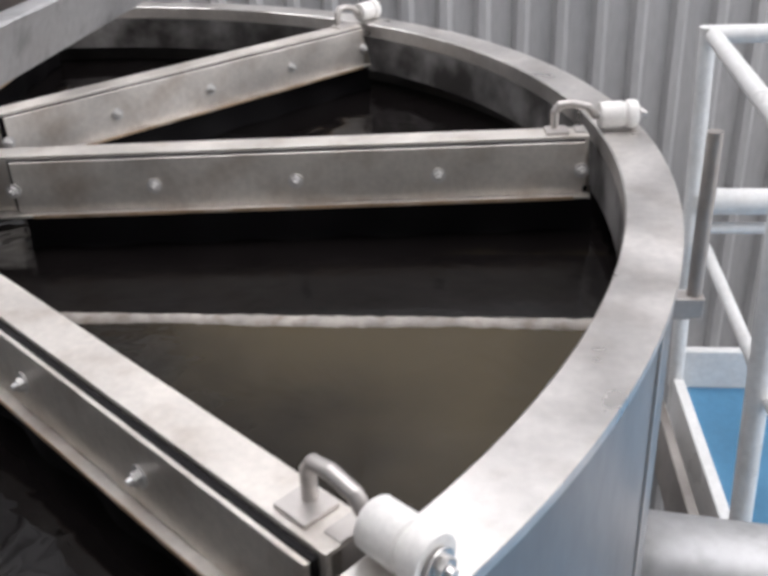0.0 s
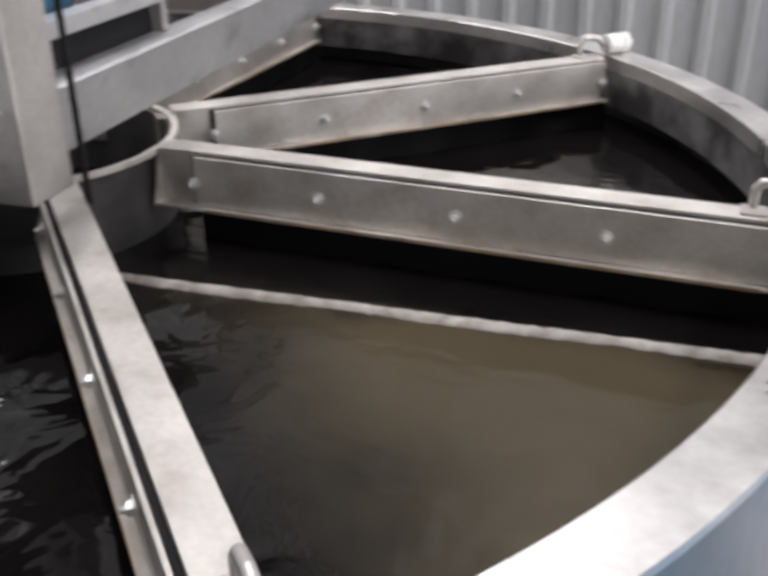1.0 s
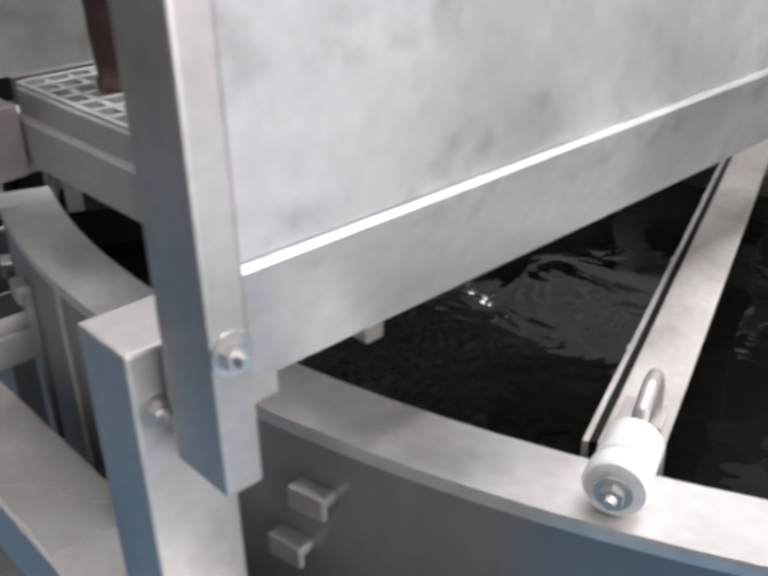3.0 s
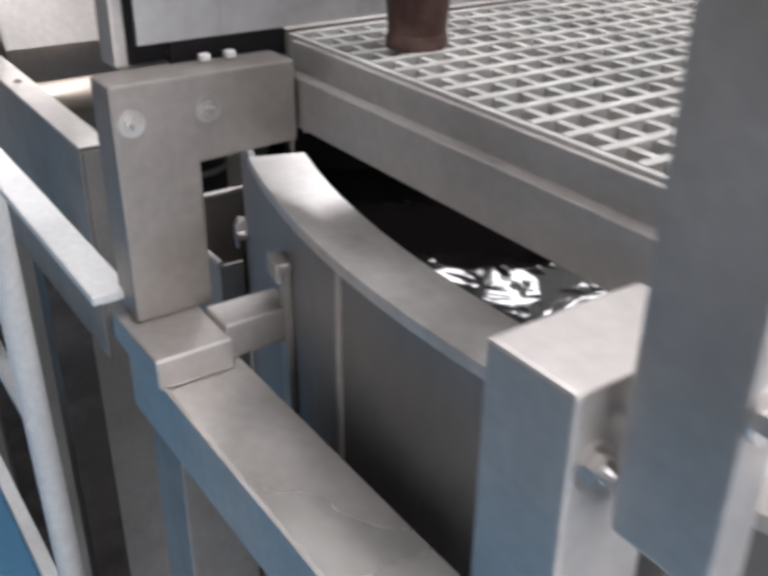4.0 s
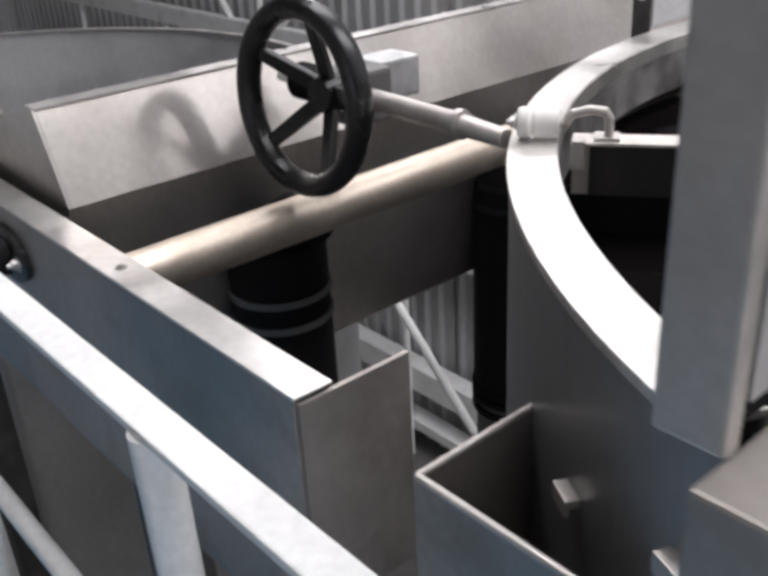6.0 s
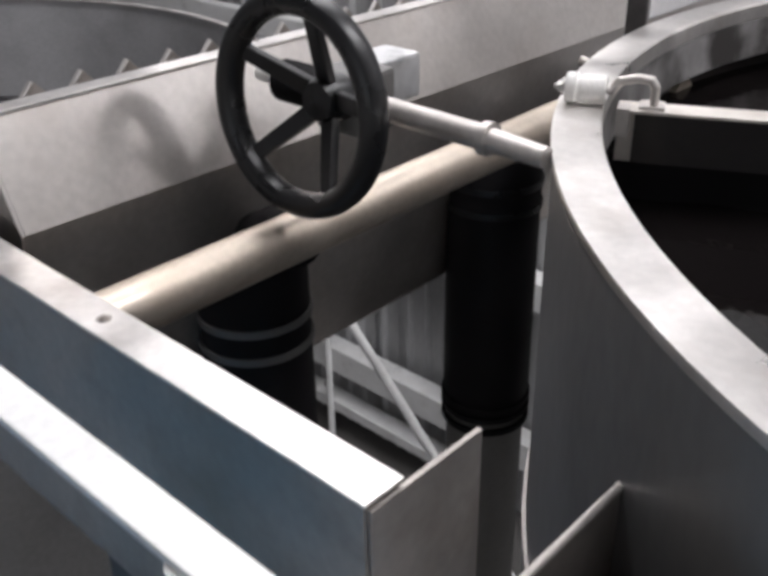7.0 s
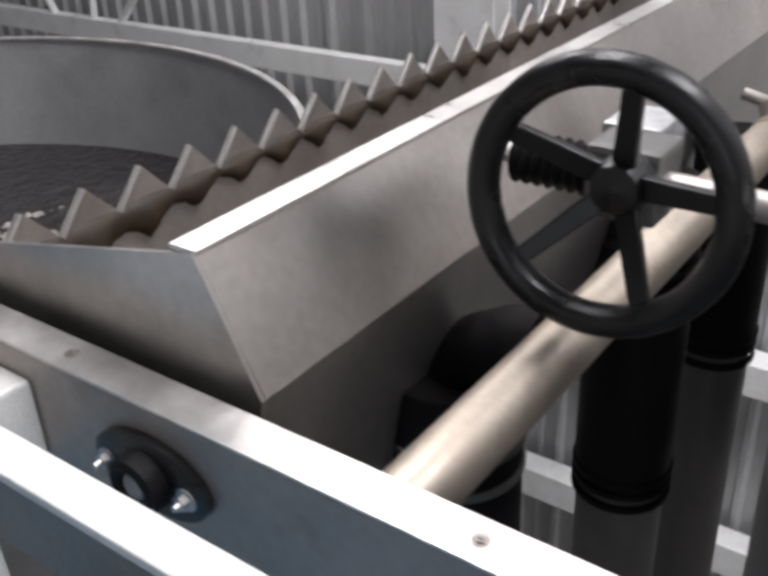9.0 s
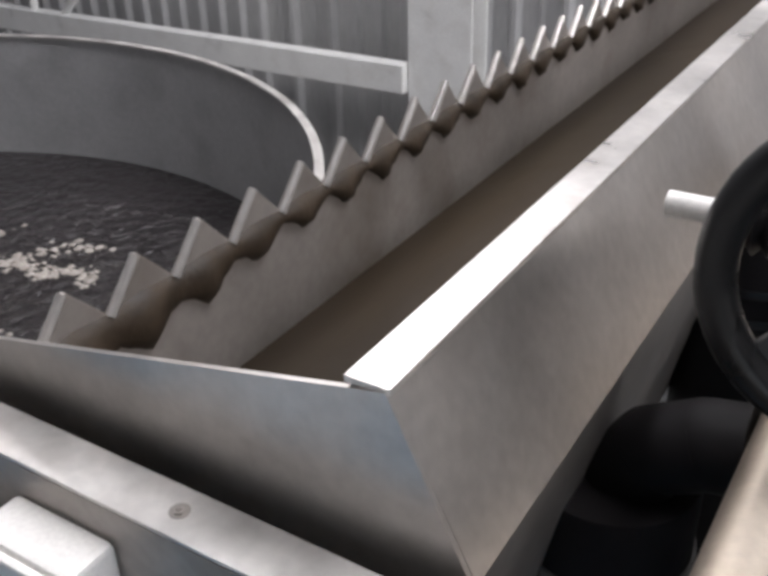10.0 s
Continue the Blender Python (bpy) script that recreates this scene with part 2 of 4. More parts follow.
def lathe(profile, a0=0.0, a1=360.0, n=96, centre=(0, 0)):
    """Turns a closed outline of (radius, z) about the vertical axis."""
    bm = bmesh.new()
    full = abs(a1 - a0 - 360) < 1e-6
    rings = []
    for i in range(n if full else n + 1):
        a = radians(a0 + (a1 - a0) * i / n)
        rings.append([bm.verts.new((centre[0] + r * math.cos(a), centre[1] + r * math.sin(a), z)) for r, z in profile])
    k = len(profile)
    for i in range(n):
        p, q = rings[i], rings[(i + 1) % len(rings)]
        for j in range(k):
            bm.faces.new((p[j], q[j], q[(j + 1) % k], p[(j + 1) % k]))
    if not full:
        bm.faces.new(rings[0])
        bm.faces.new(rings[-1])
    bmesh.ops.recalc_face_normals(bm, faces=bm.faces[:])
    return bm


def prism(outline, axis, a, b, bevel=0.0):
    """A flat outline of two coordinates pushed along an axis from a to b."""
    bm = bmesh.new()
    def at(u, v, w):
        return (w, u, v) if axis == "x" else (u, w, v) if axis == "y" else (u, v, w)
    lo = [bm.verts.new(at(u, v, a)) for u, v in outline]
    hi = [bm.verts.new(at(u, v, b)) for u, v in outline]
    k = len(outline)
    bm.faces.new(lo), bm.faces.new(hi)
    for j in range(k):
        bm.faces.new((lo[j], lo[(j + 1) % k], hi[(j + 1) % k], hi[j]))
    bmesh.ops.recalc_face_normals(bm, faces=bm.faces[:])
    if bevel:
        bmesh.ops.bevel(bm, geom=bm.edges[:], offset=bevel, segments=2, affect="EDGES", profile=0.6)
    return bm


def tube_path(points, r, seg=12):
    """A bent rod through points, with a joint ball at each bend."""
    bm = bmesh.new()
    for a, b in zip(points, points[1:]):
        add_rod(bm, a, b, r, seg)
    for p in points[1:-1]:
        bmesh.ops.create_uvsphere(bm, u_segments=seg, v_segments=8, radius=r, matrix=Matrix.Translation(p))
    return bm


def hex_bolt(r=0.009, h=0.008):
    """A bolt head with washer that stands along +z."""
    bm = bmesh.new()
    add_rod(bm, (0, 0, 0), (0, 0, h * 0.25), r * 1.5, 16)
    add_rod(bm, (0, 0, h * 0.2), (0, 0, h), r, 6)
    add_rod(bm, (0, 0, h), (0, 0, h * 1.7), r * 0.55, 10, r * 0.4)
    return bm


def face_to(at, normal):
    return Matrix.Translation(at) @ Vector(normal).to_track_quat("Z", "Y").to_matrix().to_4x4()


# ---- the hall ----
FLOOR_Z = -4.8
tagged(part("floor", box(-14, 12, -9, 3.3, FLOOR_Z - 0.2, FLOOR_Z, 0), CONCRETE, None), "grey concrete hall floor", "floor", kind="structure")
gb = bmesh.new()
add_box(gb, -400, 400, -400, 400, FLOOR_Z - 0.6, FLOOR_Z - 0.25)
tagged(part("ground", gb, CONCRETE, None), "pale grey yard around the hall", "ground", kind="structure")


def cladding(x0, x1, z0, z1, pitch=0.178, depth=0.035):
    out, x = [], x0
    while x < x1:
        out += [(x, 0), (x + pitch * 0.55, 0), (x + pitch * 0.68, -depth), (x + pitch * 0.87, -depth)]
        x += pitch
    bm = bmesh.new()
    rows = [[bm.verts.new((u, v, z)) for u, v in out] for z in (z0, z1)]
    for j in range(len(out) - 1):
        bm.faces.new((rows[0][j], rows[0][j + 1], rows[1][j + 1], rows[1][j]))
    back = [[bm.verts.new((u, 0.1, z)) for u in (x0, x)] for z in (z0, z1)]
    bm.faces.new((back[0][0], back[1][0], back[1][1], back[0][1]))
    return bm


(wa0, wa1, wa2, wa3), (wb0, wb1, wb2, wb3) = WINDOWS
for nm, x0, x1, z0, z1 in (("wall_north", -14, wa0, FLOOR_Z, 5.0), ("wall_north_low_1", wa0, wa1, FLOOR_Z, wa2), ("wall_north_high_1", wa0, wa1, wa3, 5.0), ("wall_north_middle", wa1, wb0, FLOOR_Z, 5.0), ("wall_north_low_2", wb0, wb1, FLOOR_Z, wb2), ("wall_north_high_2", wb0, wb1, wb3, 5.0), ("wall_north_east", wb1, 8, FLOOR_Z, 5.0)):
    ob = part(nm, cladding(x0, x1, z0, z1), CLAD, None)
    ob.matrix_world = pose(0, 3.15, 0)
    tagged(ob, "grey ribbed metal cladding on the hall wall", "wall", kind="structure")
for nm, (x0, x1, z0, z1) in zip(("window_1", "window_2"), WINDOWS):
    fr_ = bmesh.new()
    for u0, u1, v0, v1 in ((x0 - 0.06, x0, z0 - 0.06, z1 + 0.06), (x1, x1 + 0.06, z0 - 0.06, z1 + 0.06), (x0, x1, z0 - 0.06, z0), (x0, x1, z1, z1 + 0.06), ((x0 + x1) / 2 - 0.03, (x0 + x1) / 2 + 0.03, z0, z1)):
        add_box(fr_, u0, u1, 3.08, 3.16, v0, v1)
    tagged(part(nm, fr_, WHITE, None), "white metal window frame high in the hall wall", "window", kind="structure")
west = part("wall_west", cladding(-9, 3.3, FLOOR_Z, 5.0), CLAD, None)
west.matrix_world = pose(-14, 0, 0, 0, 0, 90)
tagged(west, "grey ribbed metal cladding on the hall's end wall", "wall", kind="structure")
for nm, y0, y1, z0 in (("wall_east", -9, DOOR[0], FLOOR_Z), ("wall_east_far", DOOR[1], 3.3, FLOOR_Z), ("wall_east_high", DOOR[0], DOOR[1], DOOR[2])):
    east = part(nm, cladding(-y1, -y0, z0, 5.0), CLAD, None)
    east.matrix_world = pose(8.1, 0, 0, 0, 0, -90)
    tagged(east, "grey ribbed metal cladding beside the hall's wide door opening", "wall", kind="structure")
# unseen wall, added so that the west-facing steel mirrors less bright sky
south = part("added_wall_south", cladding(-0.4, 14, FLOOR_Z, 5.0), CLAD, None)
south.matrix_world = pose(0, -8.9, 0, 0, 0, 180)
tagged(south, "grey ribbed metal cladding on the hall's front wall", "wall", kind="structure")
cb = bmesh.new()
xs = [-14] + [v for s_ in SKYLIGHTS for v in (s_[0] - s_[2] / 2, s_[0] + s_[2] / 2)] + [8.2]
for k in range(0, len(xs), 2):
    add_box(cb, xs[k], xs[k + 1], -9, 3.3, 5.0, 5.1)
for s_ in SKYLIGHTS:
    add_box(cb, s_[0] - s_[2] / 2, s_[0] + s_[2] / 2, -9, s_[1] - s_[3] / 2, 5.0, 5.1)
    add_box(cb, s_[0] - s_[2] / 2, s_[0] + s_[2] / 2, s_[1] + s_[3] / 2, 3.3, 5.0, 5.1)
tagged(part("ceiling", cb, ROOFSHEET, None), "dark grey sheet metal roof with long roof lights", "ceiling", kind="structure")

col = thing("steel_column", (-3.84, 2.95, 0), "white painted steel column against the ribbed wall", "column")
part("flange", box(-0.2, 0.2, -0.1, -0.085, FLOOR_Z, 4.98), WHITE, col)
part("web", box(-0.006, 0.006, -0.085, 0.085, FLOOR_Z, 4.98, 0), WHITE, col)
part("back_flange", box(-0.2, 0.2, 0.085, 0.1, FLOOR_Z, 4.98), WHITE, col)

for z, x0, x1, h in ((-2.61, -13.5, -4.05, 0.105), (-3.97, -13.5, -4.05, 0.12), (-4.46, -13.5, -4.05, 0.05), (-2.61, -3.63, 8.0, 0.105), (-3.97, -3.63, 8.0, 0.12)):
    girt = thing("wall_girt", (0, 2.95, z), "pale painted steel girt along the ribbed wall", "beam", "wall girts")
    part("beam", box(x0, x1, -0.09, 0.09, -h, h, 0.006), WHITE, girt)

frail = thing("far_guard_rail", (0, 2.85, 0), "white painted guard rail with slanted braces along the far wall", "rail")
part("beam", box(-12, -4.05, -0.05, 0.05, -1.25, -1.08, 0.008), WHITE, frail)
for xa, za, xb, zb in ((-7.65, -1.16, -8.39, -0.2), (-7.23, -1.16, -7.13, -0.2), (-6.98, -1.16, -5.9, -0.1)):
    part("brace", rod((xa, 0, za), (xb, 0, zb), 0.03, 12), WHITE, frail)
for xa in (-11, -9, -7.2, -5.45):
    part("post", rod((xa, 0.0, FLOOR_Z), (xa, 0.0, -1.26), 0.03, 12), WHITE, frail)

# ---- walkway with its rails ----
deck = thing("walkway", (0, 0, 0), "blue painted walkway deck with white edge beam", "walkway")
part("deck_front", box(-4.5, 1.628, -2.6, -1.46, -1.11, -1.05, 0.004), BLUE, deck)
part("deck_side", box(1.632, 3.2, -2.6, 1.028, -1.11, -1.05, 0.004), BLUE, deck)
part("edge_beam", box(-4.5, 1.62, -1.46, -1.43, -1.17, -1.03, 0.004), WHITE, deck, "white edge beam")
part("end_beam", box(1.6, 3.2, 1.03, 1.06, -1.15, -0.935, 0.004), WHITE, deck, "white toe board")
part("side_beam", box(1.6, 1.63, -1.42, 1.025, -1.16, -1.02, 0.004), WHITE, deck, "white edge beam")
part("side_stringer", box(1.535, 1.56, -1.0, 0.95, -1.2, -1.03, 0.003), DULL, deck, "grey steel stringer below the deck edge")
for xa, ya in ((-3.6, -1.5), (-1.4, -1.5), (0.9, -1.5), (1.7, 0.95), (3.1, 0.95), (3.1, -2.5), (-1.4, -2.5), (-3.6, -2.5)):
    part("leg", box(xa - 0.04, xa + 0.04, ya - 0.04, ya + 0.04, FLOOR_Z, -1.11, 0.004), WHITE, deck)

rail = thing("guard_rail", (0, -1.43, 0), "white painted tubular guard rail along the blue walkway", "rail")
part("handrail", box(-4.4, -0.352, -0.018, 0.025, -0.112, -0.1, 0.003), WHITE, rail, "flat white handrail")
part("mid_rail", rod((-4.4, 0, -0.6), (-0.9, 0, -0.6), 0.017, 14), WHITE, rail, smooth=40)
for xa in (-0.92, -1.84, -2.76, -3.68):
    part("post", rod((xa, 0.01, -1.03), (xa, 0.0, -0.112), 0.024, 16), WHITE, rail, smooth=40)
part("brace", rod((-1.84, 0.004, -0.98), (-0.92, 0.004, -0.36), 0.011, 10), WHITE, rail)

srail = thing("side_guard_rail", (1.6, 0, -1.05), "white painted guard rail at the corner of the blue deck", "rail")
SR = Matrix.Translation((-1.6, 0, 1.05))
for nm, a, b, r in (("post", (1.612, 1.04, -1.05), (1.582, 1.04, -0.04), 0.021), ("post", (1.612, 0.34, -1.05), (1.575, 0.34, -0.055), 0.023), ("post", (3.1, 1.04, -1.05), (3.1, 1.04, -0.055), 0.024),
                    ("top_rail", (1.582, 1.04, -0.058), (3.1, 1.04, -0.058), 0.022), ("mid_rail", (1.6, 1.04, -0.485), (3.1, 1.04, -0.485), 0.034), ("low_rail", (1.6, 1.04, -0.56), (3.1, 1.04, -0.56), 0.015),
                    ("side_top_rail", (1.593, 1.04, -0.058), (1.552, 0.2, -0.058), 0.019), ("side_mid_rail", (1.644, 1.04, -0.617), (1.615, 0.2, -0.617), 0.015)):
    ob = part(nm, rod(a, b, r, 16), WHITE, srail, smooth=40)
    ob.matrix_basis = SR

# ---- the round flotation tank ----
R_OUT, R_IN, WATER_Z = 1.3, 1.233, -0.15
tank = thing("round_tank", (0, 0, FLOOR_Z), "round stainless steel flotation tank with a flat worn rim", "tank")
UP = Matrix.Translation((0, 0, -FLOOR_Z))


def on_tank(ob):
    ob.matrix_basis = UP
    return ob


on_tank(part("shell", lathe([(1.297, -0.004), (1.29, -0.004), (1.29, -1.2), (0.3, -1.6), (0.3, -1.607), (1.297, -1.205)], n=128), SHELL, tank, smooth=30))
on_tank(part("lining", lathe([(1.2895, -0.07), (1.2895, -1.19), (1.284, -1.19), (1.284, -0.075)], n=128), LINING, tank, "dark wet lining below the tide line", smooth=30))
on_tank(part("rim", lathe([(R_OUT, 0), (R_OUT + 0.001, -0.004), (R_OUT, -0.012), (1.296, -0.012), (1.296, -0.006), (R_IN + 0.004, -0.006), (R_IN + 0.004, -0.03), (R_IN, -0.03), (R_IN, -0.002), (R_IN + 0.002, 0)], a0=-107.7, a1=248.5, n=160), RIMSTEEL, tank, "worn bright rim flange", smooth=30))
on_tank(part("inner_strip", lathe([(R_IN + 0.0045, -0.0305), (R_IN + 0.0005, -0.0305), (R_IN + 0.0005, -0.108), (R_IN + 0.0045, -0.108)], n=128), SKIRT, tank, "grey stained skirt inside the rim", smooth=30))
on_tank(part("band", lathe([(1.303, -0.62), (1.303, -0.66), (1.297, -0.66), (1.297, -0.62)], n=128), STEEL, tank, smooth=30))
for a in range(0, 360, 60):
    c_, s_ = math.cos(radians(a + 20)), math.sin(radians(a + 20))
    on_tank(part("leg", rod((c_ * 1.1, s_ * 1.1, FLOOR_Z), (c_ * 1.1, s_ * 1.1, -1.2), 0.05, 16), STEEL, tank, smooth=40))


def clip(angle, z):
    """A lifting lug: a bent plate that stands off the shell."""
    bm = bmesh.new()
    add_box(bm, 0.0, 0.016, -0.018, 0.018, -0.006, 0.006, 0.004)
    add_box(bm, 0.012, 0.018, -0.018, 0.018, -0.016, 0.006, 0.0025)
    bm.transform(pose(0, 0, 0, 0, 0, angle) @ Matrix.Translation((1.296, 0, z)))
    return bm


for a, z in ((-77.8, -0.058), (-79.0, -0.12), (-101.0, -0.062), (-119.6, -0.2), (-111.5, -0.13)):
    on_tank(part("lug", clip(a, z), STEEL, tank))
for a in (-95.0, -20.0, -170.0):
    sb = box(1.296, 1.3, -0.004, 0.004, -1.2, -0.013, 0.001)
    sb.transform(pose(0, 0, 0, 0, 0, a))
    on_tank(part("weld_seam", sb, STEEL, tank))
sb = box(1.297, 1.303, -0.014, 0.014, -0.6, -0.068, 0.001)
sb.transform(pose(0, 0, 0, 0, 0, -101.0))
on_tank(part("flat_strap", sb, STEEL, tank))
on_tank(part("outlet_stub", rod((1.28, -0.2, -0.56), (1.75, -0.27, -0.56), 0.09, 28), PANEL, tank, "pale outlet stub", smooth=40))


def octagon_gauge():
    """An eight-sided plate on a stem outside the rim, with a round white boss."""
    a = math.atan2(-1.172, 0.66)
    at = Matrix.Translation((0.66, -1.174, 0.065)) @ Matrix.Rotation(a, 4, "Z")
    ob = thing("octagonal_plate", at, "grey eight-sided plate with white boss outside the tank rim", "plate")
    out = [(0.055 * math.cos(radians(22.5 + 45 * k)), 0.055 * math.sin(radians(22.5 + 45 * k))) for k in range(8)]
    part("plate", prism(out, "x", -0.006, 0.006, 0.0015), mat("grey_plate", (0.42, 0.45, 0.48), 0.45, 0.3, 0.08, 10), ob)
    part("boss", rod((0.004, 0, 0), (0.03, 0, 0), 0.024, 24, 0.019), PLASTIC, ob, "white round boss", smooth=40)
    part("stem", box(-0.008, 0.006, -0.012, 0.012, -0.45, -0.05, 0.002), STEEL, ob)
    part("bracket", box(-0.05, 0.0, -0.02, 0.02, -0.3, -0.25, 0.002), STEEL, ob)
    return ob


octagon_gauge()

# the standing level rod outside the rim
lrod = thing("level_rod", (1.36, 0.0, 0), "grey steel rod clamped upright outside the tank rim", "rod")
part("rod", rod((0, 0, -0.23), (0, 0, 0.045), 0.011, 14), DULL, lrod, smooth=40)
part("clamp", box(-0.066, 0.014, -0.016, 0.016, -0.24, -0.205, 0.003), STEEL, lrod)

water = part("water", rod((0, 0, -0.02), (0, 0, 0), 1.289, 128), WATER, None)
tagged(water, "murky brown water with dark ripples in the round tank", "water", kind="structure")

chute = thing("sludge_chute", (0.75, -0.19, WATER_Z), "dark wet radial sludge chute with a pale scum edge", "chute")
# flat sheet added over the brown murk to keep this strip dark
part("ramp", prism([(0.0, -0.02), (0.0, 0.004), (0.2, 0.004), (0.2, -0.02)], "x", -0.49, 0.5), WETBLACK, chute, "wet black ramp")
lipb = bmesh.new()
rng = random.Random(7)
row = []
for i in range(121):
    x = -0.485 + 1.005 * i / 120
    w = 0.003 + 0.006 * abs(math.sin(i * 0.07)) + 0.003 * rng.random()
    h = 0.006 + 0.002 * rng.random()
    row.append([lipb.verts.new((x, 0.006, 0.002)), lipb.verts.new((x, 0.004, h)), lipb.verts.new((x, -w, h * 0.8)), lipb.verts.new((x, -w - 0.004, 0.0))])
for a, b in zip(row, row[1:]):
    for j in range(3):
        lipb.faces.new((a[j], b[j], b[j + 1], a[j + 1]))
bmesh.ops.recalc_face_normals(lipb, faces=lipb.faces[:])
part("edge", lipb, SCUMGLINT, chute, "pale scum-covered edge", smooth=60)

# ---- the turning skimmer: eight arms with rubber blades and rollers ----
skimmer = thing("skimmer", (0, 0, 0), "rotating steel skimmer with eight bolted arms and black rubber blades", "skimmer")
hub = part("hub", lathe([(0.25, -0.015), (0.25, -0.34), (0.245, -0.34), (0.245, -0.015)], n=64), HUBSHADESTEEL, skimmer, "dull steel centre drum", smooth=30)
part("hub_ring", lathe([(0.262, -0.006), (0.262, -0.014), (0.251, -0.014), (0.251, -0.006)], n=64), ARMSTEEL, hub, smooth=30)
part("hub_floor", lathe([(0.02, -0.3), (0.244, -0.3), (0.244, -0.31), (0.02, -0.31)], n=48), HUBSHADESTEEL, hub, smooth=30)


def arm_meshes():
    """One arm along +x; its blade leads on the -y side."""
    made = {}
    prof = [(-0.034, 0), (0.011, 0), (0.011, -0.005), (-0.029, -0.005), (-0.029, -0.088), (-0.058, -0.088), (-0.058, -0.092), (-0.034, -0.092)]
    bm = prism(prof, "x", 0.265, 1.214, 0.0012)
    made["arm"] = part("arm", bm, ARMSTEEL, None, "L-shaped steel arm")
    made["clamp_bar"] = part("clamp_bar", box(0.335, 1.206, -0.047, -0.042, -0.0865, -0.006, 0.0012), ARMSTEEL, None, "flat clamp bar")
    made["spacer"] = part("spacer", box(0.33, 1.207, -0.0415, -0.0345, -0.0865, -0.005, 0.0005), BLACK, None, "black rubber strip")
    blade = bmesh.new()
    n = 40
    top = [blade.verts.new((0.34 + 0.88 * i / n, -0.0385, -0.08)) for i in range(n + 1)]
    low = [blade.verts.new((0.34 + 0.885 * i / n, -0.041 + 0.006 * math.sin(i * 0.9), WATER_Z - 0.012)) for i in range(n + 1)]
    for i in range(n):
        blade.faces.new((top[i], top[i + 1], low[i + 1], low[i]))
    ret = bmesh.ops.extrude_face_region(blade, geom=blade.faces[:])
    bmesh.ops.translate(blade, verts=[v for v in ret["geom"] if isinstance(v, bmesh.types.BMVert)], vec=(0, 0.005, 0))
    bmesh.ops.recalc_face_normals(blade, faces=blade.faces[:])
    made["blade"] = part("blade", blade, BLACK, None, "wet black rubber blade", smooth=40)
    ry, rz = -0.005, 0.0225
    made["hanger"] = part("hanger", tube_path([(1.165, ry, -0.004), (1.165, ry, 0.03), (1.172, ry, 0.04), (1.19, ry, 0.042), (1.215, ry, 0.036), (1.225, ry, rz), (1.3, ry, rz)], 0.0065, 12), STEEL, None, "bent steel hanger rod", smooth=40)
    roller = lathe([(0.008, 0.0), (0.019, 0.0), (0.0205, 0.002), (0.0205, 0.034), (0.0185, 0.036), (0.0185, 0.04), (0.022, 0.042), (0.022, 0.054), (0.02, 0.057), (0.008, 0.057)], n=32)
    roller.transform(Matrix.Translation((1.232, ry, rz)) @ Matrix.Rotation(radians(90), 4, "Y"))
    made["roller"] = part("roller", roller, PLASTIC, None, "white plastic roller", smooth=35)
    nut = hex_bolt(0.0085, 0.008)
    nut.transform(face_to((1.292, ry, rz), (1, 0, 0)))
    made["axle_nut"] = part("axle_nut", nut, CHROME, None, "steel axle nut")
    lug = bmesh.new()
    add_box(lug, 1.15, 1.185, -0.028, 0.006, 0.0, 0.005, 0.001)
    add_box(lug, 1.196, 1.214, -0.02, 0.012, -0.04, 0.002, 0.001)
    made["lug"] = part("lug", lug, STEEL, None)
    # the shade on the arm's back is put in as a dark strip
    made["back_shade"] = part("back_shade", box(0.3, 1.19, -0.0285, -0.0262, -0.09, -0.0055, 0.0004), LINING, None, "dark wet grime-coated backing strip")
    made["bolt"] = part("bolt", hex_bolt(0.0078, 0.008), ARMBOLT, None)
    made["rust_line"] = part("rust_line", box(0.36, 1.19, -0.0592, -0.0583, -0.0925, -0.0872, 0), RUSTLINE, None, "rust-stained lower edge")
    gus = bmesh.new()
    add_box(gus, 0.235, 0.32, -0.028, 0.008, -0.09, -0.012, 0.002)
    made["end_bracket"] = part("end_bracket", gus, DULL, None)
    return made


ARM_ANGLE, ARM_OFFSET = 5.8, 0.042
proto = arm_meshes()
BOLT_X = (0.338, 0.555, 0.772, 0.989, 1.206)
for k in range(8):
    turn = pose(0, 0, 0, 0, 0, ARM_ANGLE + 45 * k) @ Matrix.Translation((0, ARM_OFFSET, 0))
    arm = share("arm", proto["arm"], skimmer, turn)
    for key, ob in proto.items():
        if key not in ("arm", "bolt"):
            share(key, ob, arm, Matrix())
    for x in BOLT_X:
        share("bolt", proto["bolt"], arm, face_to((x - 0.004, -0.047, -0.05), (0, -1, 0)))
for ob in proto.values():
    bpy.data.objects.remove(ob)

# ---- the fixed bridge across the tank ----
bridge = thing("bridge", (0, 0, 0.095), "fixed steel bridge with tall side panels across the tank", "bridge")
BR = Matrix.Translation((0, 0, -0.095))


def on_bridge(ob):
    ob.matrix_basis = BR
    return ob


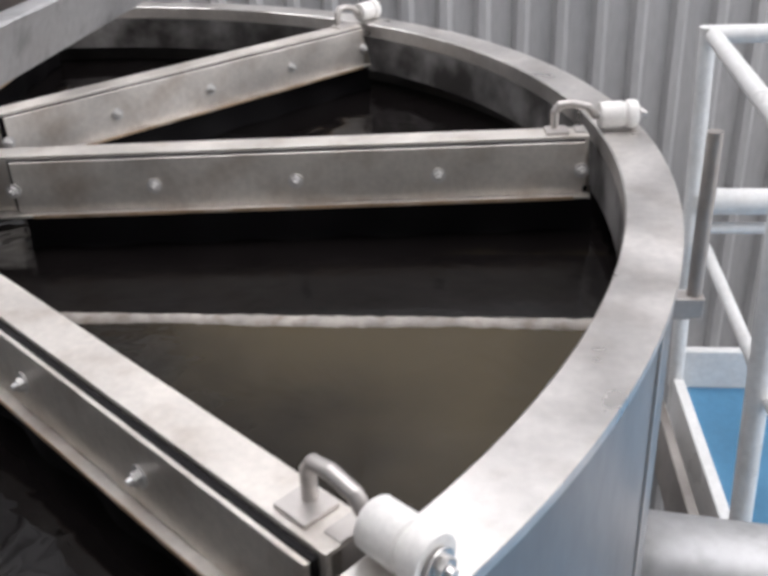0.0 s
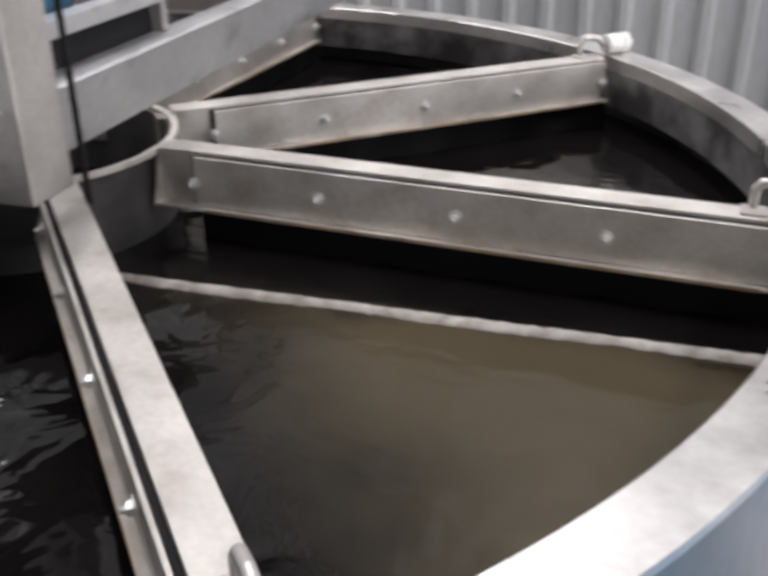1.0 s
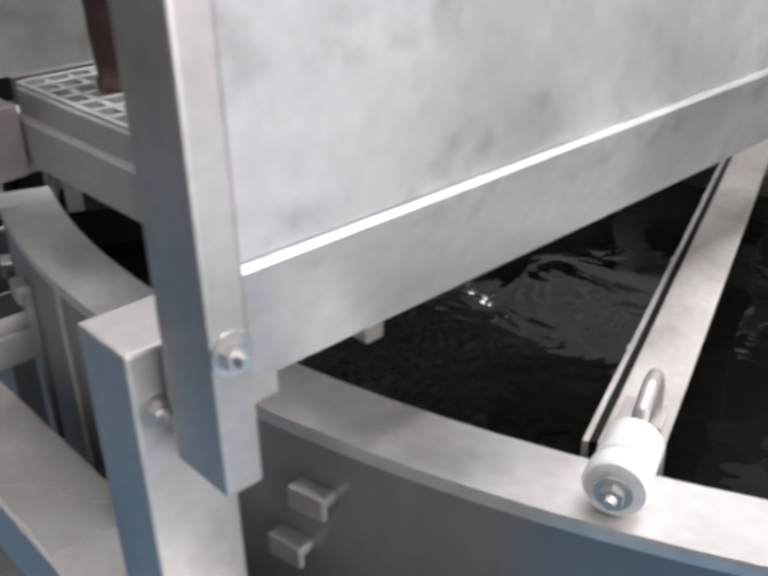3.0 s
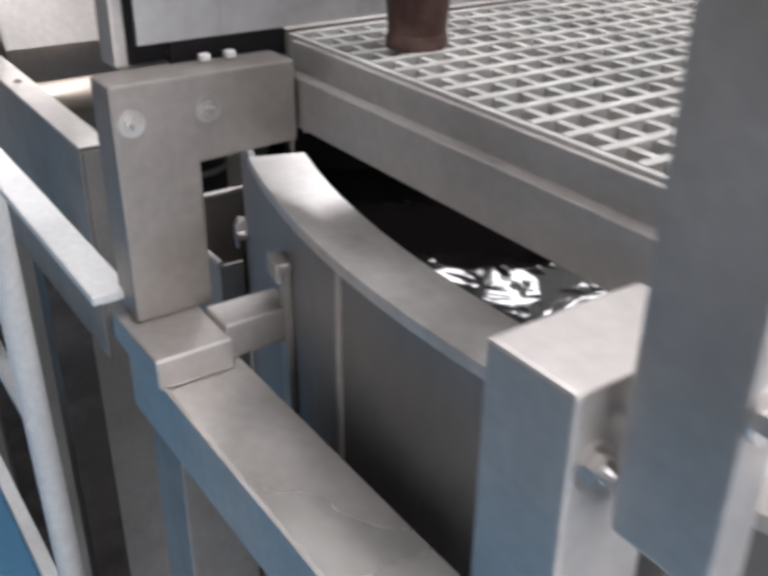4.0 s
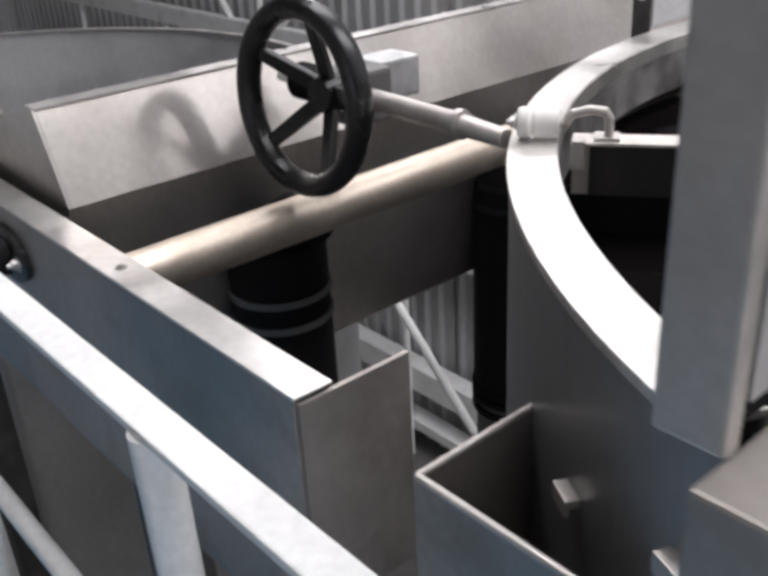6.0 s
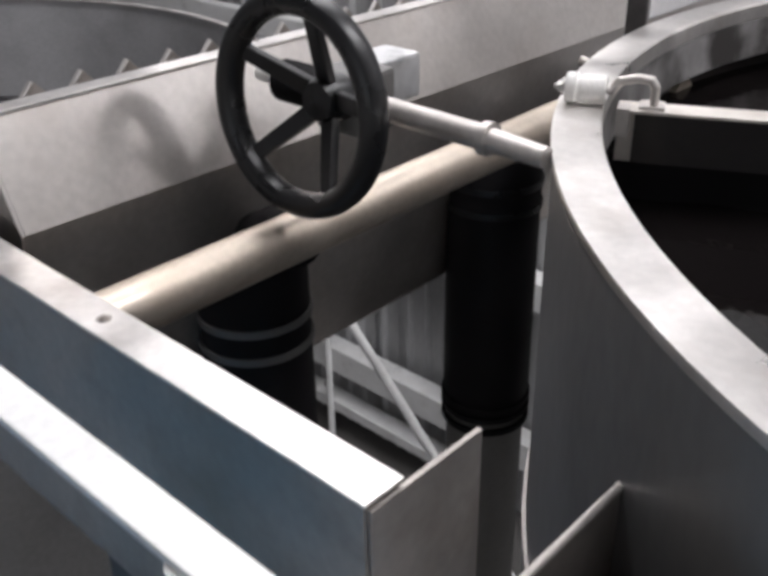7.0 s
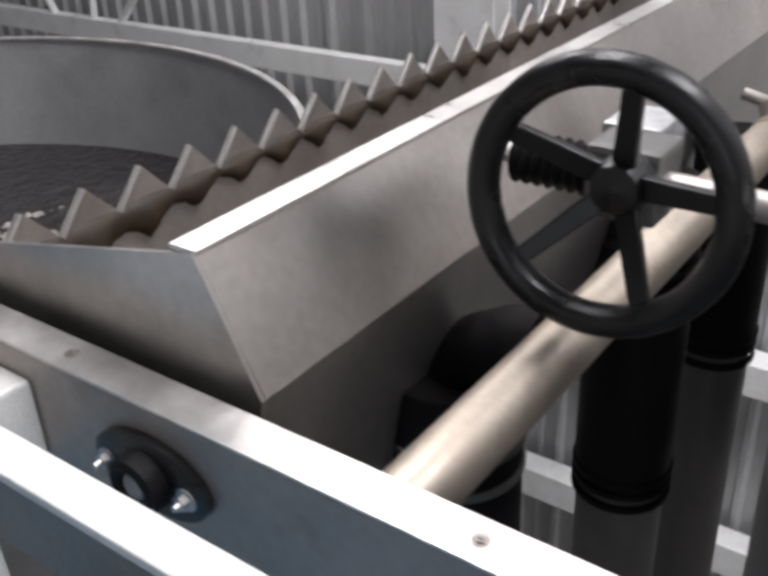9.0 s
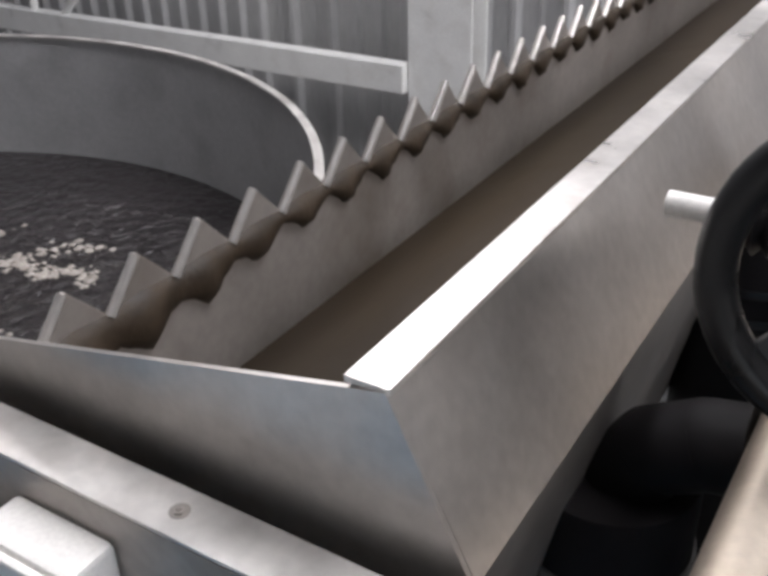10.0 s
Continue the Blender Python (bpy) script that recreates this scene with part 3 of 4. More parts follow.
prof = [(0.317, 0.095), (0.348, 0.187), (0.343, 0.19), (0.3, 0.19), (0.3, 0.186), (0.341, 0.186), (0.312, 0.1), (0.28, 0.1), (0.28, 0.095)]
on_bridge(part("side_beam", prism(prof, "y", -1.366, 1.33), PANEL, bridge, "folded sheet side beam"))
on_bridge(part("side_panel", box(0.336, 0.34, -1.366, -0.46, 0.1905, 1.0, 0), PANEL, bridge, "tall mottled grey sheet panel"))
on_bridge(part("side_beam", prism([(-0.40, 0.104), (-0.40, 0.139), (-0.385, 0.139), (-0.385, 0.134), (-0.395, 0.134), (-0.395, 0.104)], "y", -1.24, 1.33), DULL, bridge, "folded sheet side beam"))
on_bridge(part("side_panel", box(-0.372, -0.368, -1.362, -0.46, 0.146, 1.0, 0), PANEL, bridge, "tall grey sheet panel"))
for x0, x1, y0, y1, z0 in ((0.295, 0.352, -1.393, -1.3665, 0.05), (0.305, 0.366, -0.465, -0.385, 0.08), (-0.405, -0.364, -1.388, -1.374, 0.127), (-0.41, -0.36, -0.465, -0.385, 0.08)):
    on_bridge(part("post", box(x0, x1, y0, y1, z0, 1.02, 0.003), STEEL, bridge, "square steel post"))
# black strip put in for the shadow inside, under the top rail
on_bridge(part("inner_strip", box(0.298, 0.303, -0.384, -0.05, 0.191, 0.2345, 0), BLACK, bridge, "black rubber skirt"))
on_bridge(part("top_rail", box(0.298, 0.326, -0.384, 1.3, 0.235, 0.258, 0.002), PANEL, bridge, "pale folded top rail"))
for y in (-0.045, 0.5, 1.25):
    on_bridge(part("rail_stud", box(0.302, 0.318, y, y + 0.016, 0.1905, 0.2345, 0.001), STEEL, bridge))
on_bridge(part("motor_plate", box(0.1, 0.262, -0.38, -0.022, 0.172, 0.179, 0.001), DULL, bridge))
on_bridge(part("cable", rod((0.372, -0.37, 0.05), (0.372, -0.37, 0.6), 0.004, 8), BLACK, bridge, "thin black cable"))
for y in (-1.3, -1.272):
    on_bridge(part("clip", box(-0.358, -0.348, y - 0.0055, y + 0.0055, 0.126, 0.134, 0.002), PLASTIC, bridge, "small white clip"))
on_bridge(part("panel_seam", box(-0.3675, -0.366, -1.273, -1.269, 0.147, 1.0, 0), PANEL, bridge, "narrow folded seam"))
# black strip added to keep the gap under the panel dark
on_bridge(part("skirt", box(-0.3725, -0.3665, -1.33, -1.2, 0.118, 0.1455, 0), BLACK, bridge, "black rubber skirt"))
# added behind the groove to keep it dark and stop light showing through
on_bridge(part("groove_strip", box(-0.39, -0.374, -1.373, -1.33, 0.127, 1.0, 0), BLACK, bridge, "dark rubber strip"))
on_bridge(part("end_beam", prism([(-1.215, 0.052), (-1.215, 0.105), (-1.205, 0.108), (-1.205, 0.137), (-1.198, 0.137), (-1.198, 0.052)], "x", -0.345, 0.278, 0.001), STEEL, bridge, "folded end beam"))
for y in (0.0, 0.6, 1.3):
    on_bridge(part("cross_beam", box(-0.312, 0.262, y - 0.02, y + 0.02, 0.1, 0.18, 0.002), DULL, bridge))


def bracket(x0, x1, foot):
    """An upside-down L that hangs the bridge outside the rim."""
    prof = [(-1.414, -0.124), (-1.414, 0.125), (-1.218, 0.125), (-1.218, 0.04), (-1.329, 0.036), (-1.329, -0.124)]
    if not foot:
        prof = [(-1.41, -0.4), (-1.41, 0.125), (-1.3, 0.125), (-1.3, 0.049), (-1.343, 0.049), (-1.343, -0.4)]
    bm = prism(prof, "x", x0, x1, 0.003)
    return bm


on_bridge(part("bracket", bracket(-0.367, -0.315, True), DULL, bridge, "dull folded steel bracket"))
on_bridge(part("bracket", bracket(0.218, 0.281, False), STEEL, bridge, "dull folded steel bracket"))
for at in ((-0.315, -1.396, 0.088), (-0.315, -1.318, 0.09), (0.281, -1.394, 0.08)):
    ob = part("bolt", hex_bolt(0.009, 0.009), CHROME, bridge, "bright bolt")
    ob.matrix_basis = BR @ face_to(at, (1, 0, 0))
for at in ((0.329, -0.49, 0.125), (0.352, -1.38, 0.146)):
    ob = part("bolt", hex_bolt(0.009, 0.009), CHROME, bridge, "bright bolt")
    ob.matrix_basis = BR @ face_to(at, (1, 0, 0))

motor = thing("drive_motor", (0.19, -0.27, 0.179), "blue painted drive motor on the bridge behind its panel", "motor")
bm = rod((0, -0.1, 0.12), (0, 0.1, 0.12), 0.085, 28)
part("housing", bm, BLUE, motor, smooth=40)
part("foot", box(-0.06, 0.06, -0.08, 0.08, 0.0, 0.045, 0.004), BLUE, motor)
part("end_cap", rod((0, 0.1, 0.12), (0, 0.13, 0.12), 0.08, 28, 0.06), DARKPIPE, motor, "dark fan cover", smooth=40)

upright = thing("upright_angle", (-1.335, 0.1, -0.05), "grey folded steel upright beside the tank rim", "upright")
UM = Matrix.Translation((1.335, -0.1, 0.05))
# same folded sheet; the narrow face's darker steel holds its shade
for nm, bm, m_, lb in (("narrow_face", box(-1.362, -1.318, -0.044, -0.038, -0.05, 0.24, 0.002), HUBSHADESTEEL, "dark narrow face"), ("broad_face", box(-1.322, -1.316, -0.037, 0.3, 0.0, 0.24, 0.002), GREYSHEET, ""), ("bracket", box(-1.33, -1.2995, -0.037, 0.02, -0.05, -0.015, 0.002), DULL, "")):
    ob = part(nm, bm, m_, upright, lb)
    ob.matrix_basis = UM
ob = part("bolt", hex_bolt(0.011, 0.01), PLASTIC, upright, "pale bolt head")
ob.matrix_basis = UM @ face_to((-1.34, -0.044, 0.07), (0, -1, 0))

ledge = thing("support_ledge", (0, -1.38, -0.4), "steel channel ledge bolted outside the tank below the bridge", "beam")
LG = Matrix.Translation((0, 1.38, 0.4))
# light mirrored by the top plate is partly put into its paler base colour
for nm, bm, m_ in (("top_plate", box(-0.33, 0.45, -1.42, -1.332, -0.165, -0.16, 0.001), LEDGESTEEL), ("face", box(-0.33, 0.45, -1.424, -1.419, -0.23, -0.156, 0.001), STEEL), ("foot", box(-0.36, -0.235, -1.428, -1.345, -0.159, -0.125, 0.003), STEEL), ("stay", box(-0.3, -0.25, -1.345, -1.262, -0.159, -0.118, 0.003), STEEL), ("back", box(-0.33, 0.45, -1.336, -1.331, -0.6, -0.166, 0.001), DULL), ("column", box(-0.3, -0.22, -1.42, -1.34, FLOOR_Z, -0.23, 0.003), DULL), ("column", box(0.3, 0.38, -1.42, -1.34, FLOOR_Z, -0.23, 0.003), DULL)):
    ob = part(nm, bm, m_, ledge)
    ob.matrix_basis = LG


# ---- grating and the rusty pillar ----
grating = thing("grating", (0, 0, 0.11), "galvanised bar grating floor on the bridge", "grating")
part("frame", box(-0.364, 0.272, -1.197, -1.191, 0.0, 0.03, 0), GALV, grating)
bar_x = part("cross_bar", box(-0.364, 0.272, -0.0038, 0.0038, 0.01, 0.0285, 0), GALV, grating)
bar_x.matrix_basis = Matrix.Translation((0, -1.165, 0))
for k in range(1, 24):
    share("cross_bar", bar_x, grating, Matrix.Translation((0, -1.165 + 0.03 * k, 0)))
bar_y = part("bearing_bar", box(-0.0048, 0.0048, -1.19, -0.46, 0.0, 0.0305, 0), GALV, grating)
bar_y.matrix_basis = Matrix.Translation((-0.359, 0, 0))
for k in range(17):
    share("bearing_bar", bar_y, grating, Matrix.Translation((-0.325 + 0.037 * k, 0, 0)))

pillar = thing("rusty_pillar", (-0.245, -1.115, 0.1405), "rust-brown tapered steel pillar standing on the grating", "pillar")
part("shaft", lathe([(0.0, 0.004), (0.029, 0.004), (0.033, 0.06), (0.04, 0.5), (0.0, 0.5)], n=24), RUST, pillar, smooth=40)
part("base", lathe([(0.0, 0.0), (0.032, 0.0), (0.032, 0.01), (0.03, 0.014), (0.0, 0.014)], n=24), RUST, pillar, smooth=40)

# ---- the steel frame beside the tank ----
frm = thing("steel_trestle", (-2.0, -1.27, FLOOR_Z), "folded steel frame beam with a broad pale top flange", "frame")
FM = Matrix.Translation((2.0, 1.27, -FLOOR_Z))
# light from above is put into the pale flange, shade into face and legs
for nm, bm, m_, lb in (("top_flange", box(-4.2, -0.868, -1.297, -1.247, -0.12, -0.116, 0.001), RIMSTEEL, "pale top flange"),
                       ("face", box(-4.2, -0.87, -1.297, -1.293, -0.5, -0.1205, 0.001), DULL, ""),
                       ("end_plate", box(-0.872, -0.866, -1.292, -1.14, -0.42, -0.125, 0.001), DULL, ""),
                       ("leg", box(-1.38, -1.3, -1.29, -1.21, FLOOR_Z, -0.42, 0.003), HUBSHADESTEEL, ""),
                       ("leg", box(-2.4, -2.32, -1.29, -1.21, FLOOR_Z, -0.42, 0.003), HUBSHADESTEEL, ""),
                       ("leg", box(-4.1, -4.02, -1.29, -1.21, FLOOR_Z, -0.42, 0.003), DULL, "")):
    ob = part(nm, bm, m_, frm, lb)
    ob.matrix_basis = FM
for x in (-1.82, -1.3, -2.4):
    ob = part("hole_plug", hex_bolt(0.006, 0.003), DULL, frm)
    ob.matrix_basis = FM @ face_to((x, -1.272, -0.116), (0, 0, 1))

bear = thing("shaft_bearing", face_to((-1.675, -1.297, -0.198), (0, -1, 0)), "dark two-bolt flange bearing on the steel frame beam", "bearing")
fl = lathe([(0.0, 0.0), (0.05, 0.0), (0.05, 0.01), (0.042, 0.014), (0.0, 0.014)], n=32)
fl.transform(Matrix.Diagonal((1.7, 0.95, 1.0, 1.0)))
part("flange", fl, IRON, bear, smooth=40)
part("ring", lathe([(0.018, 0.013), (0.036, 0.013), (0.034, 0.034), (0.026, 0.038), (0.018, 0.034)], n=28), BLACK, bear, smooth=40)
part("shaft_end", lathe([(0.0, 0.01), (0.016, 0.01), (0.016, 0.03), (0.013, 0.033), (0.0, 0.033)], n=20), DULL, bear, smooth=40)
for dx in (-0.06, 0.06):
    ob = part("bolt", hex_bolt(0.009, 0.011), CHROME, bear, "bright bolt")
    ob.matrix_basis = Matrix.Translation((dx, 0, 0.013))

jbox = thing("junction_box", (-1.935, -1.298, -0.2), "white plastic junction box on the frame beam", "box")
part("body", box(-0.06, 0.06, -0.05, 0.0, -0.06, 0.045, 0.006), PLASTIC, jbox)
part("lid", box(-0.056, 0.056, -0.06, -0.051, -0.056, 0.041, 0.004), PLASTIC, jbox)
part("cable_gland", rod((-0.06, -0.025, 0), (-0.13, -0.025, 0.0), 0.022, 18), PANEL, jbox, "grey cable gland", smooth=40)

tray = thing("open_tray", (-0.67, -1.16, -0.5), "open steel box with a bright top edge beside the tank", "tray")
TM = Matrix.Translation((0.67, 1.16, 0.5))
for x0, x1, y0, y1 in ((-0.77, -0.764, -1.22, -1.03), (-0.77, -0.53, -1.226, -1.22), (-0.536, -0.53, -1.22, -1.19)):
    ob = part("side", box(x0, x1, y0, y1, -0.5, -0.2, 0.001), DULL, tray)
    ob.matrix_basis = TM
ob = part("bottom", box(-0.764, -0.536, -1.22, -1.14, -0.506, -0.5, 0), DULL, tray)
ob.matrix_basis = TM
for a, b in (((-0.767, -1.223, -0.198), (-0.767, -1.03, -0.198)), ((-0.767, -1.223, -0.198), (-0.533, -1.223, -0.198))):
    ob = part("edge", rod(a, b, 0.005, 10), STEEL, tray, "bright rolled edge")
    ob.matrix_basis = TM

# ---- pipe, hoses and the hand wheel valve ----
pipe = thing("steel_pipe", (-1.43, -1.2, -0.2), "brownish stainless pipe running level between frame and tank", "pipe")
part("pipe", rod((0, -0.07, 0), (0.015, 1.2, 0.013), 0.039, 28), BRASS, pipe, smooth=40)
part("elbow", tube_path([(0.015, 1.17, 0.013), (0.025, 1.23, 0.025), (0.08, 1.26, 0.03), (0.16, 1.26, 0.03)], 0.041, 20), BRASS, pipe, smooth=40)
part("vent", tube_path([(0.0, 1.2, 0.04), (-0.01, 1.2, 0.075), (-0.05, 1.2, 0.085)], 0.012, 12), STEEL, pipe, smooth=40)


part("branch", tube_path([(-0.17, 0.368, -0.14), (-0.13, 0.368, -0.06), (-0.075, 0.368, -0.03), (-0.03, 0.368, -0.022)], 0.05, 18), BLACK, pipe, "black rubber branch to the hose", smooth=40)


def hose(x, y, top, ring, label, r=0.094, band_mat=None):
    """A ribbed rubber sleeve between the pipe's underside and a pipe stub."""
    ob = thing("hose", (x, y, FLOOR_Z), label, "hose", "hoses under the pipe")
    prof = [(0.0, top), (r * 0.97, top), (r, top - 0.006), (r, ring + 0.06), (r * 0.98, ring + 0.05), (r * 0.98, ring), (0.0, ring)]
    h = part("sleeve", lathe([(q, z - FLOOR_Z) for q, z in prof], n=36), BLACK, ob, "black rubber sleeve", smooth=35)
    def band(z, w, m_, lb=""):
        z -= FLOOR_Z
        part("clamp", lathe([(r * 0.95, z), (r + 0.004, z), (r + 0.005, z + w / 2), (r + 0.004, z + w), (r * 0.95, z + w)], n=36), m_, h, lb, smooth=50)
    for dz in (0.035, 0.005, -0.03):
        band(ring + dz, 0.014, BLACK)
    for dz in (0.11, 0.165):
        band(top - dz, 0.014, band_mat or IRON, "steel hose clamp")
    part("pipe", lathe([(0.0, 0.0), (r * 0.92, 0.0), (r * 0.92, ring - FLOOR_Z), (0.0, ring - FLOOR_Z)], n=36), DARKPIPE, ob, "grey steel pipe stub", smooth=35)
    return ob


# this hose's grey bands hold the pale reflections on its rubber ribs
hose(-1.6, -0.832, -0.3, -1.06, "short black rubber hose sleeve below the pipe", 0.1, DARKPIPE)
hose(-1.59, -0.14, -0.26, -0.975, "long black rubber hose sleeve between pipe and tank", 0.106)
hose(-1.53, 0.24, -0.28, -0.8, "black rubber hose sleeve close to the tank shell", 0.095)

stay = thing("slanted_stay", (-1.34, 0.8, FLOOR_Z), "thin pale steel stay slanting down behind the hoses", "stay")
SM = Matrix.Translation((1.34, -0.8, -FLOOR_Z))
ob = part("rod", rod((-3.45, 0.8, -1.335), (-1.34, 0.8, -3.41), 0.022, 12), WHITE, stay, smooth=40)
ob.matrix_basis = SM
ob = part("foot", box(-1.38, -1.3, 0.76, 0.84, FLOOR_Z, -3.38, 0.004), DULL, stay)
ob.matrix_basis = SM

valve = thing("hand_wheel_valve", (-1.376, -0.78, 0.004), "black five-spoked hand wheel on a steel valve rod", "valve")
WHEEL_AXIS = Vector((0.0395, -1.0, 0.0734)).normalized()
axle = Vector((0.0, -0.1171, 0.0196))
wm = Matrix.Translation(axle) @ WHEEL_AXIS.to_track_quat("Z", "Y").to_matrix().to_4x4()
bm = bmesh.new()
WR = 0.139
ringv = []
for i in range(64):
    a = 2 * math.pi * i / 64
    ringv.append([bm.verts.new(((WR + 0.0187 * math.cos(b)) * math.cos(a), (WR + 0.0187 * math.cos(b)) * math.sin(a), 0.022 * math.sin(b))) for b in (2 * math.pi * j / 14 for j in range(14))])
for i in range(64):
    for j in range(14):
        p, q = ringv[i], ringv[(i + 1) % 64]
        bm.faces.new((p[j], q[j], q[(j + 1) % 14], p[(j + 1) % 14]))
bmesh.ops.recalc_face_normals(bm, faces=bm.faces[:])
wheel = part("wheel_rim", bm, IRON, valve, "black cast wheel rim", smooth=60)
wheel.matrix_basis = wm
ob = part("wheel_hub", lathe([(0.0, -0.085), (0.034, -0.085), (0.034, -0.052), (0.027, -0.036), (0.012, -0.034), (0.0, -0.03)], n=24), IRON, wheel, smooth=40)
for k in range(5):
    bm = prism([(-0.0135, -0.012), (0.0135, -0.012), (0.0135, 0.004), (-0.0135, 0.004)], "x", 0.026, WR - 0.008, 0.003)
    for v in bm.verts:
        if v.co.x > 0.08:
            v.co.y *= 0.8
        else:
            v.co.z -= 0.048
    sp = part("spoke", bm, IRON, wheel)
    sp.matrix_basis = pose(0, 0, 0, 0, 0, 80 + 72 * k)
part("spindle", rod(axle - WHEEL_AXIS * 0.06, axle - WHEEL_AXIS * 0.17, 0.014, 14), STEEL, valve, smooth=40)
part("valve_rod", rod((0.03, 0.0, 0.0), (0.236, 0.0, -0.004), 0.0175, 18), STEEL, valve, smooth=40)
part("rod_end", rod((0.24, 0.0, -0.004), (0.328, 0.0, -0.008), 0.0165, 18, 0.014), STEEL, valve, smooth=40)
part("collar", rod((0.23, 0.0, -0.004), (0.243, 0.0, -0.004), 0.023, 18), STEEL, valve, smooth=40)
fold = [(0.0, -0.06)] + [(0.033 if k % 2 else 0.025, -0.06 - 0.0075 * k) for k in range(14)] + [(0.0, -0.1575)]
bel = lathe([(r, -z) for r, z in fold], n=24)
bel.transform(Matrix.Translation((0, 0, 0.002)) @ Matrix.Rotation(radians(-90), 4, "Y"))
part("bellows", bel, BLACK, valve, "black rubber bellows", smooth=25)
part("guide_rod", rod((-0.14, 0, 0.004), (-0.217, 0, 0.004), 0.013, 14), PLASTIC, valve, "white guide rod", smooth=40)
part("body", box(-0.06, 0.03, -0.03, 0.05, -0.045, 0.045, 0.008), DARKPIPE, valve)
part("gear_box", box(-0.075, 0.0, 0.05, 0.14, -0.025, 0.045, 0.006), PANEL, valve, "pale grey gear box")

# ---- the overflow trough with its toothed weir ----
trough = thing("overflow_trough", (-1.9, -1.2, FLOOR_Z), "stainless overflow trough with a pale top flange and toothed weir", "trough")
TR = Matrix.Translation((1.9, 1.2, -FLOOR_Z))


def on_trough(ob):
    ob.matrix_basis = TR
    return ob


Y0, Y1 = -1.216, 2.6
on_trough(part("near_wall", prism([(-1.655, 0.026), (-1.584, -0.122), (-1.69, -0.62), (-1.695, -0.62), (-1.59, -0.122), (-1.66, 0.026)], "y", Y0, Y1), TROUGHSTEEL, trough, "leaning steel side wall"))
on_trough(part("flange", prism([(-1.69, 0.024), (-1.69, 0.03), (-1.652, 0.03), (-1.652, 0.024)], "y", Y0 - 0.004, Y1, 0.001), RIMSTEEL, trough, "pale top flange"))
on_trough(part("end_plate", prism([(-1.655, 0.028), (-1.584, -0.122), (-1.69, -0.62), (-2.6, -0.62), (-2.6, -0.16), (-2.12, -0.072)], "y", Y0 - 0.006, Y0 - 0.001), TROUGHSTEEL, trough, "plain steel end plate"))
on_trough(part("bottom", box(-2.13, -1.69, Y0, Y1, -0.625, -0.62, 0), DULL, trough))
PITCH = 0.1055
out = [(Y0, -0.5), (Y0, -0.13)]
y = -1.172
while y < Y1 - PITCH:
    out += [(y, -0.13), (y + 0.05, -0.077), (y + 0.056, -0.077), (y + PITCH, -0.13)]
    y += PITCH
out += [(Y1, -0.13), (Y1, -0.5)]
on_trough(part("weir_plate", prism(out, "x", -2.125, -2.119), DULL, trough, "saw-toothed weir plate"))
lip = part("tooth_edge", rod((-2.116, 0.0, -0.132), (-2.116, 0.05, -0.075), 0.006, 8), RIMSTEEL, trough, "bright folded tooth edge", smooth=40)
lip.matrix_basis = TR @ Matrix.Translation((0, -1.172, 0))
for k in range(1, 35):
    share("tooth_edge", lip, trough, TR @ Matrix.Translation((0, -1.172 + PITCH * k, 0)))
rngs = random.Random(3)
sl = bmesh.new()
prev = None
for k in range(330):
    y = Y0 + 0.02 + (Y1 - Y0 - 0.05) * k / 329
    notch = abs(((y + 1.172 - 0.053) / PITCH) % 1.0 - 0.5) * 2.0
    deep = 0.014 + 0.034 * notch ** 1.5 + 0.03 * max(0.0, min(1.0, (-0.75 - y) / 0.3)) + 0.006 * rngs.random()
    w = 0.004 + 0.005 * notch + 0.002 * rngs.random()
    cur = [sl.verts.new(q) for q in ((-2.1195, y, -0.128 + 0.004 * notch), (-2.117 + w, y, -0.134), (-2.117 + w * 1.2, y, -0.13 - deep * 0.75), (-2.1185, y, -0.13 - deep))]
    if prev:
        for j in range(3):
            sl.faces.new((prev[j], cur[j], cur[j + 1], prev[j + 1]))
    prev = cur
bmesh.ops.recalc_face_normals(sl, faces=sl.faces[:])
on_trough(part("sludge_crust", sl, SLUDGE, trough, "brown sludge tongues hanging from the weir notches", smooth=70))
tw = part("trough_water", box(-2.117, -1.645, Y0 + 0.004, Y1 - 0.01, -0.4, -0.318, 0), WATER3, None)
tagged(tw, "brown water in the overflow trough", "water", kind="structure")

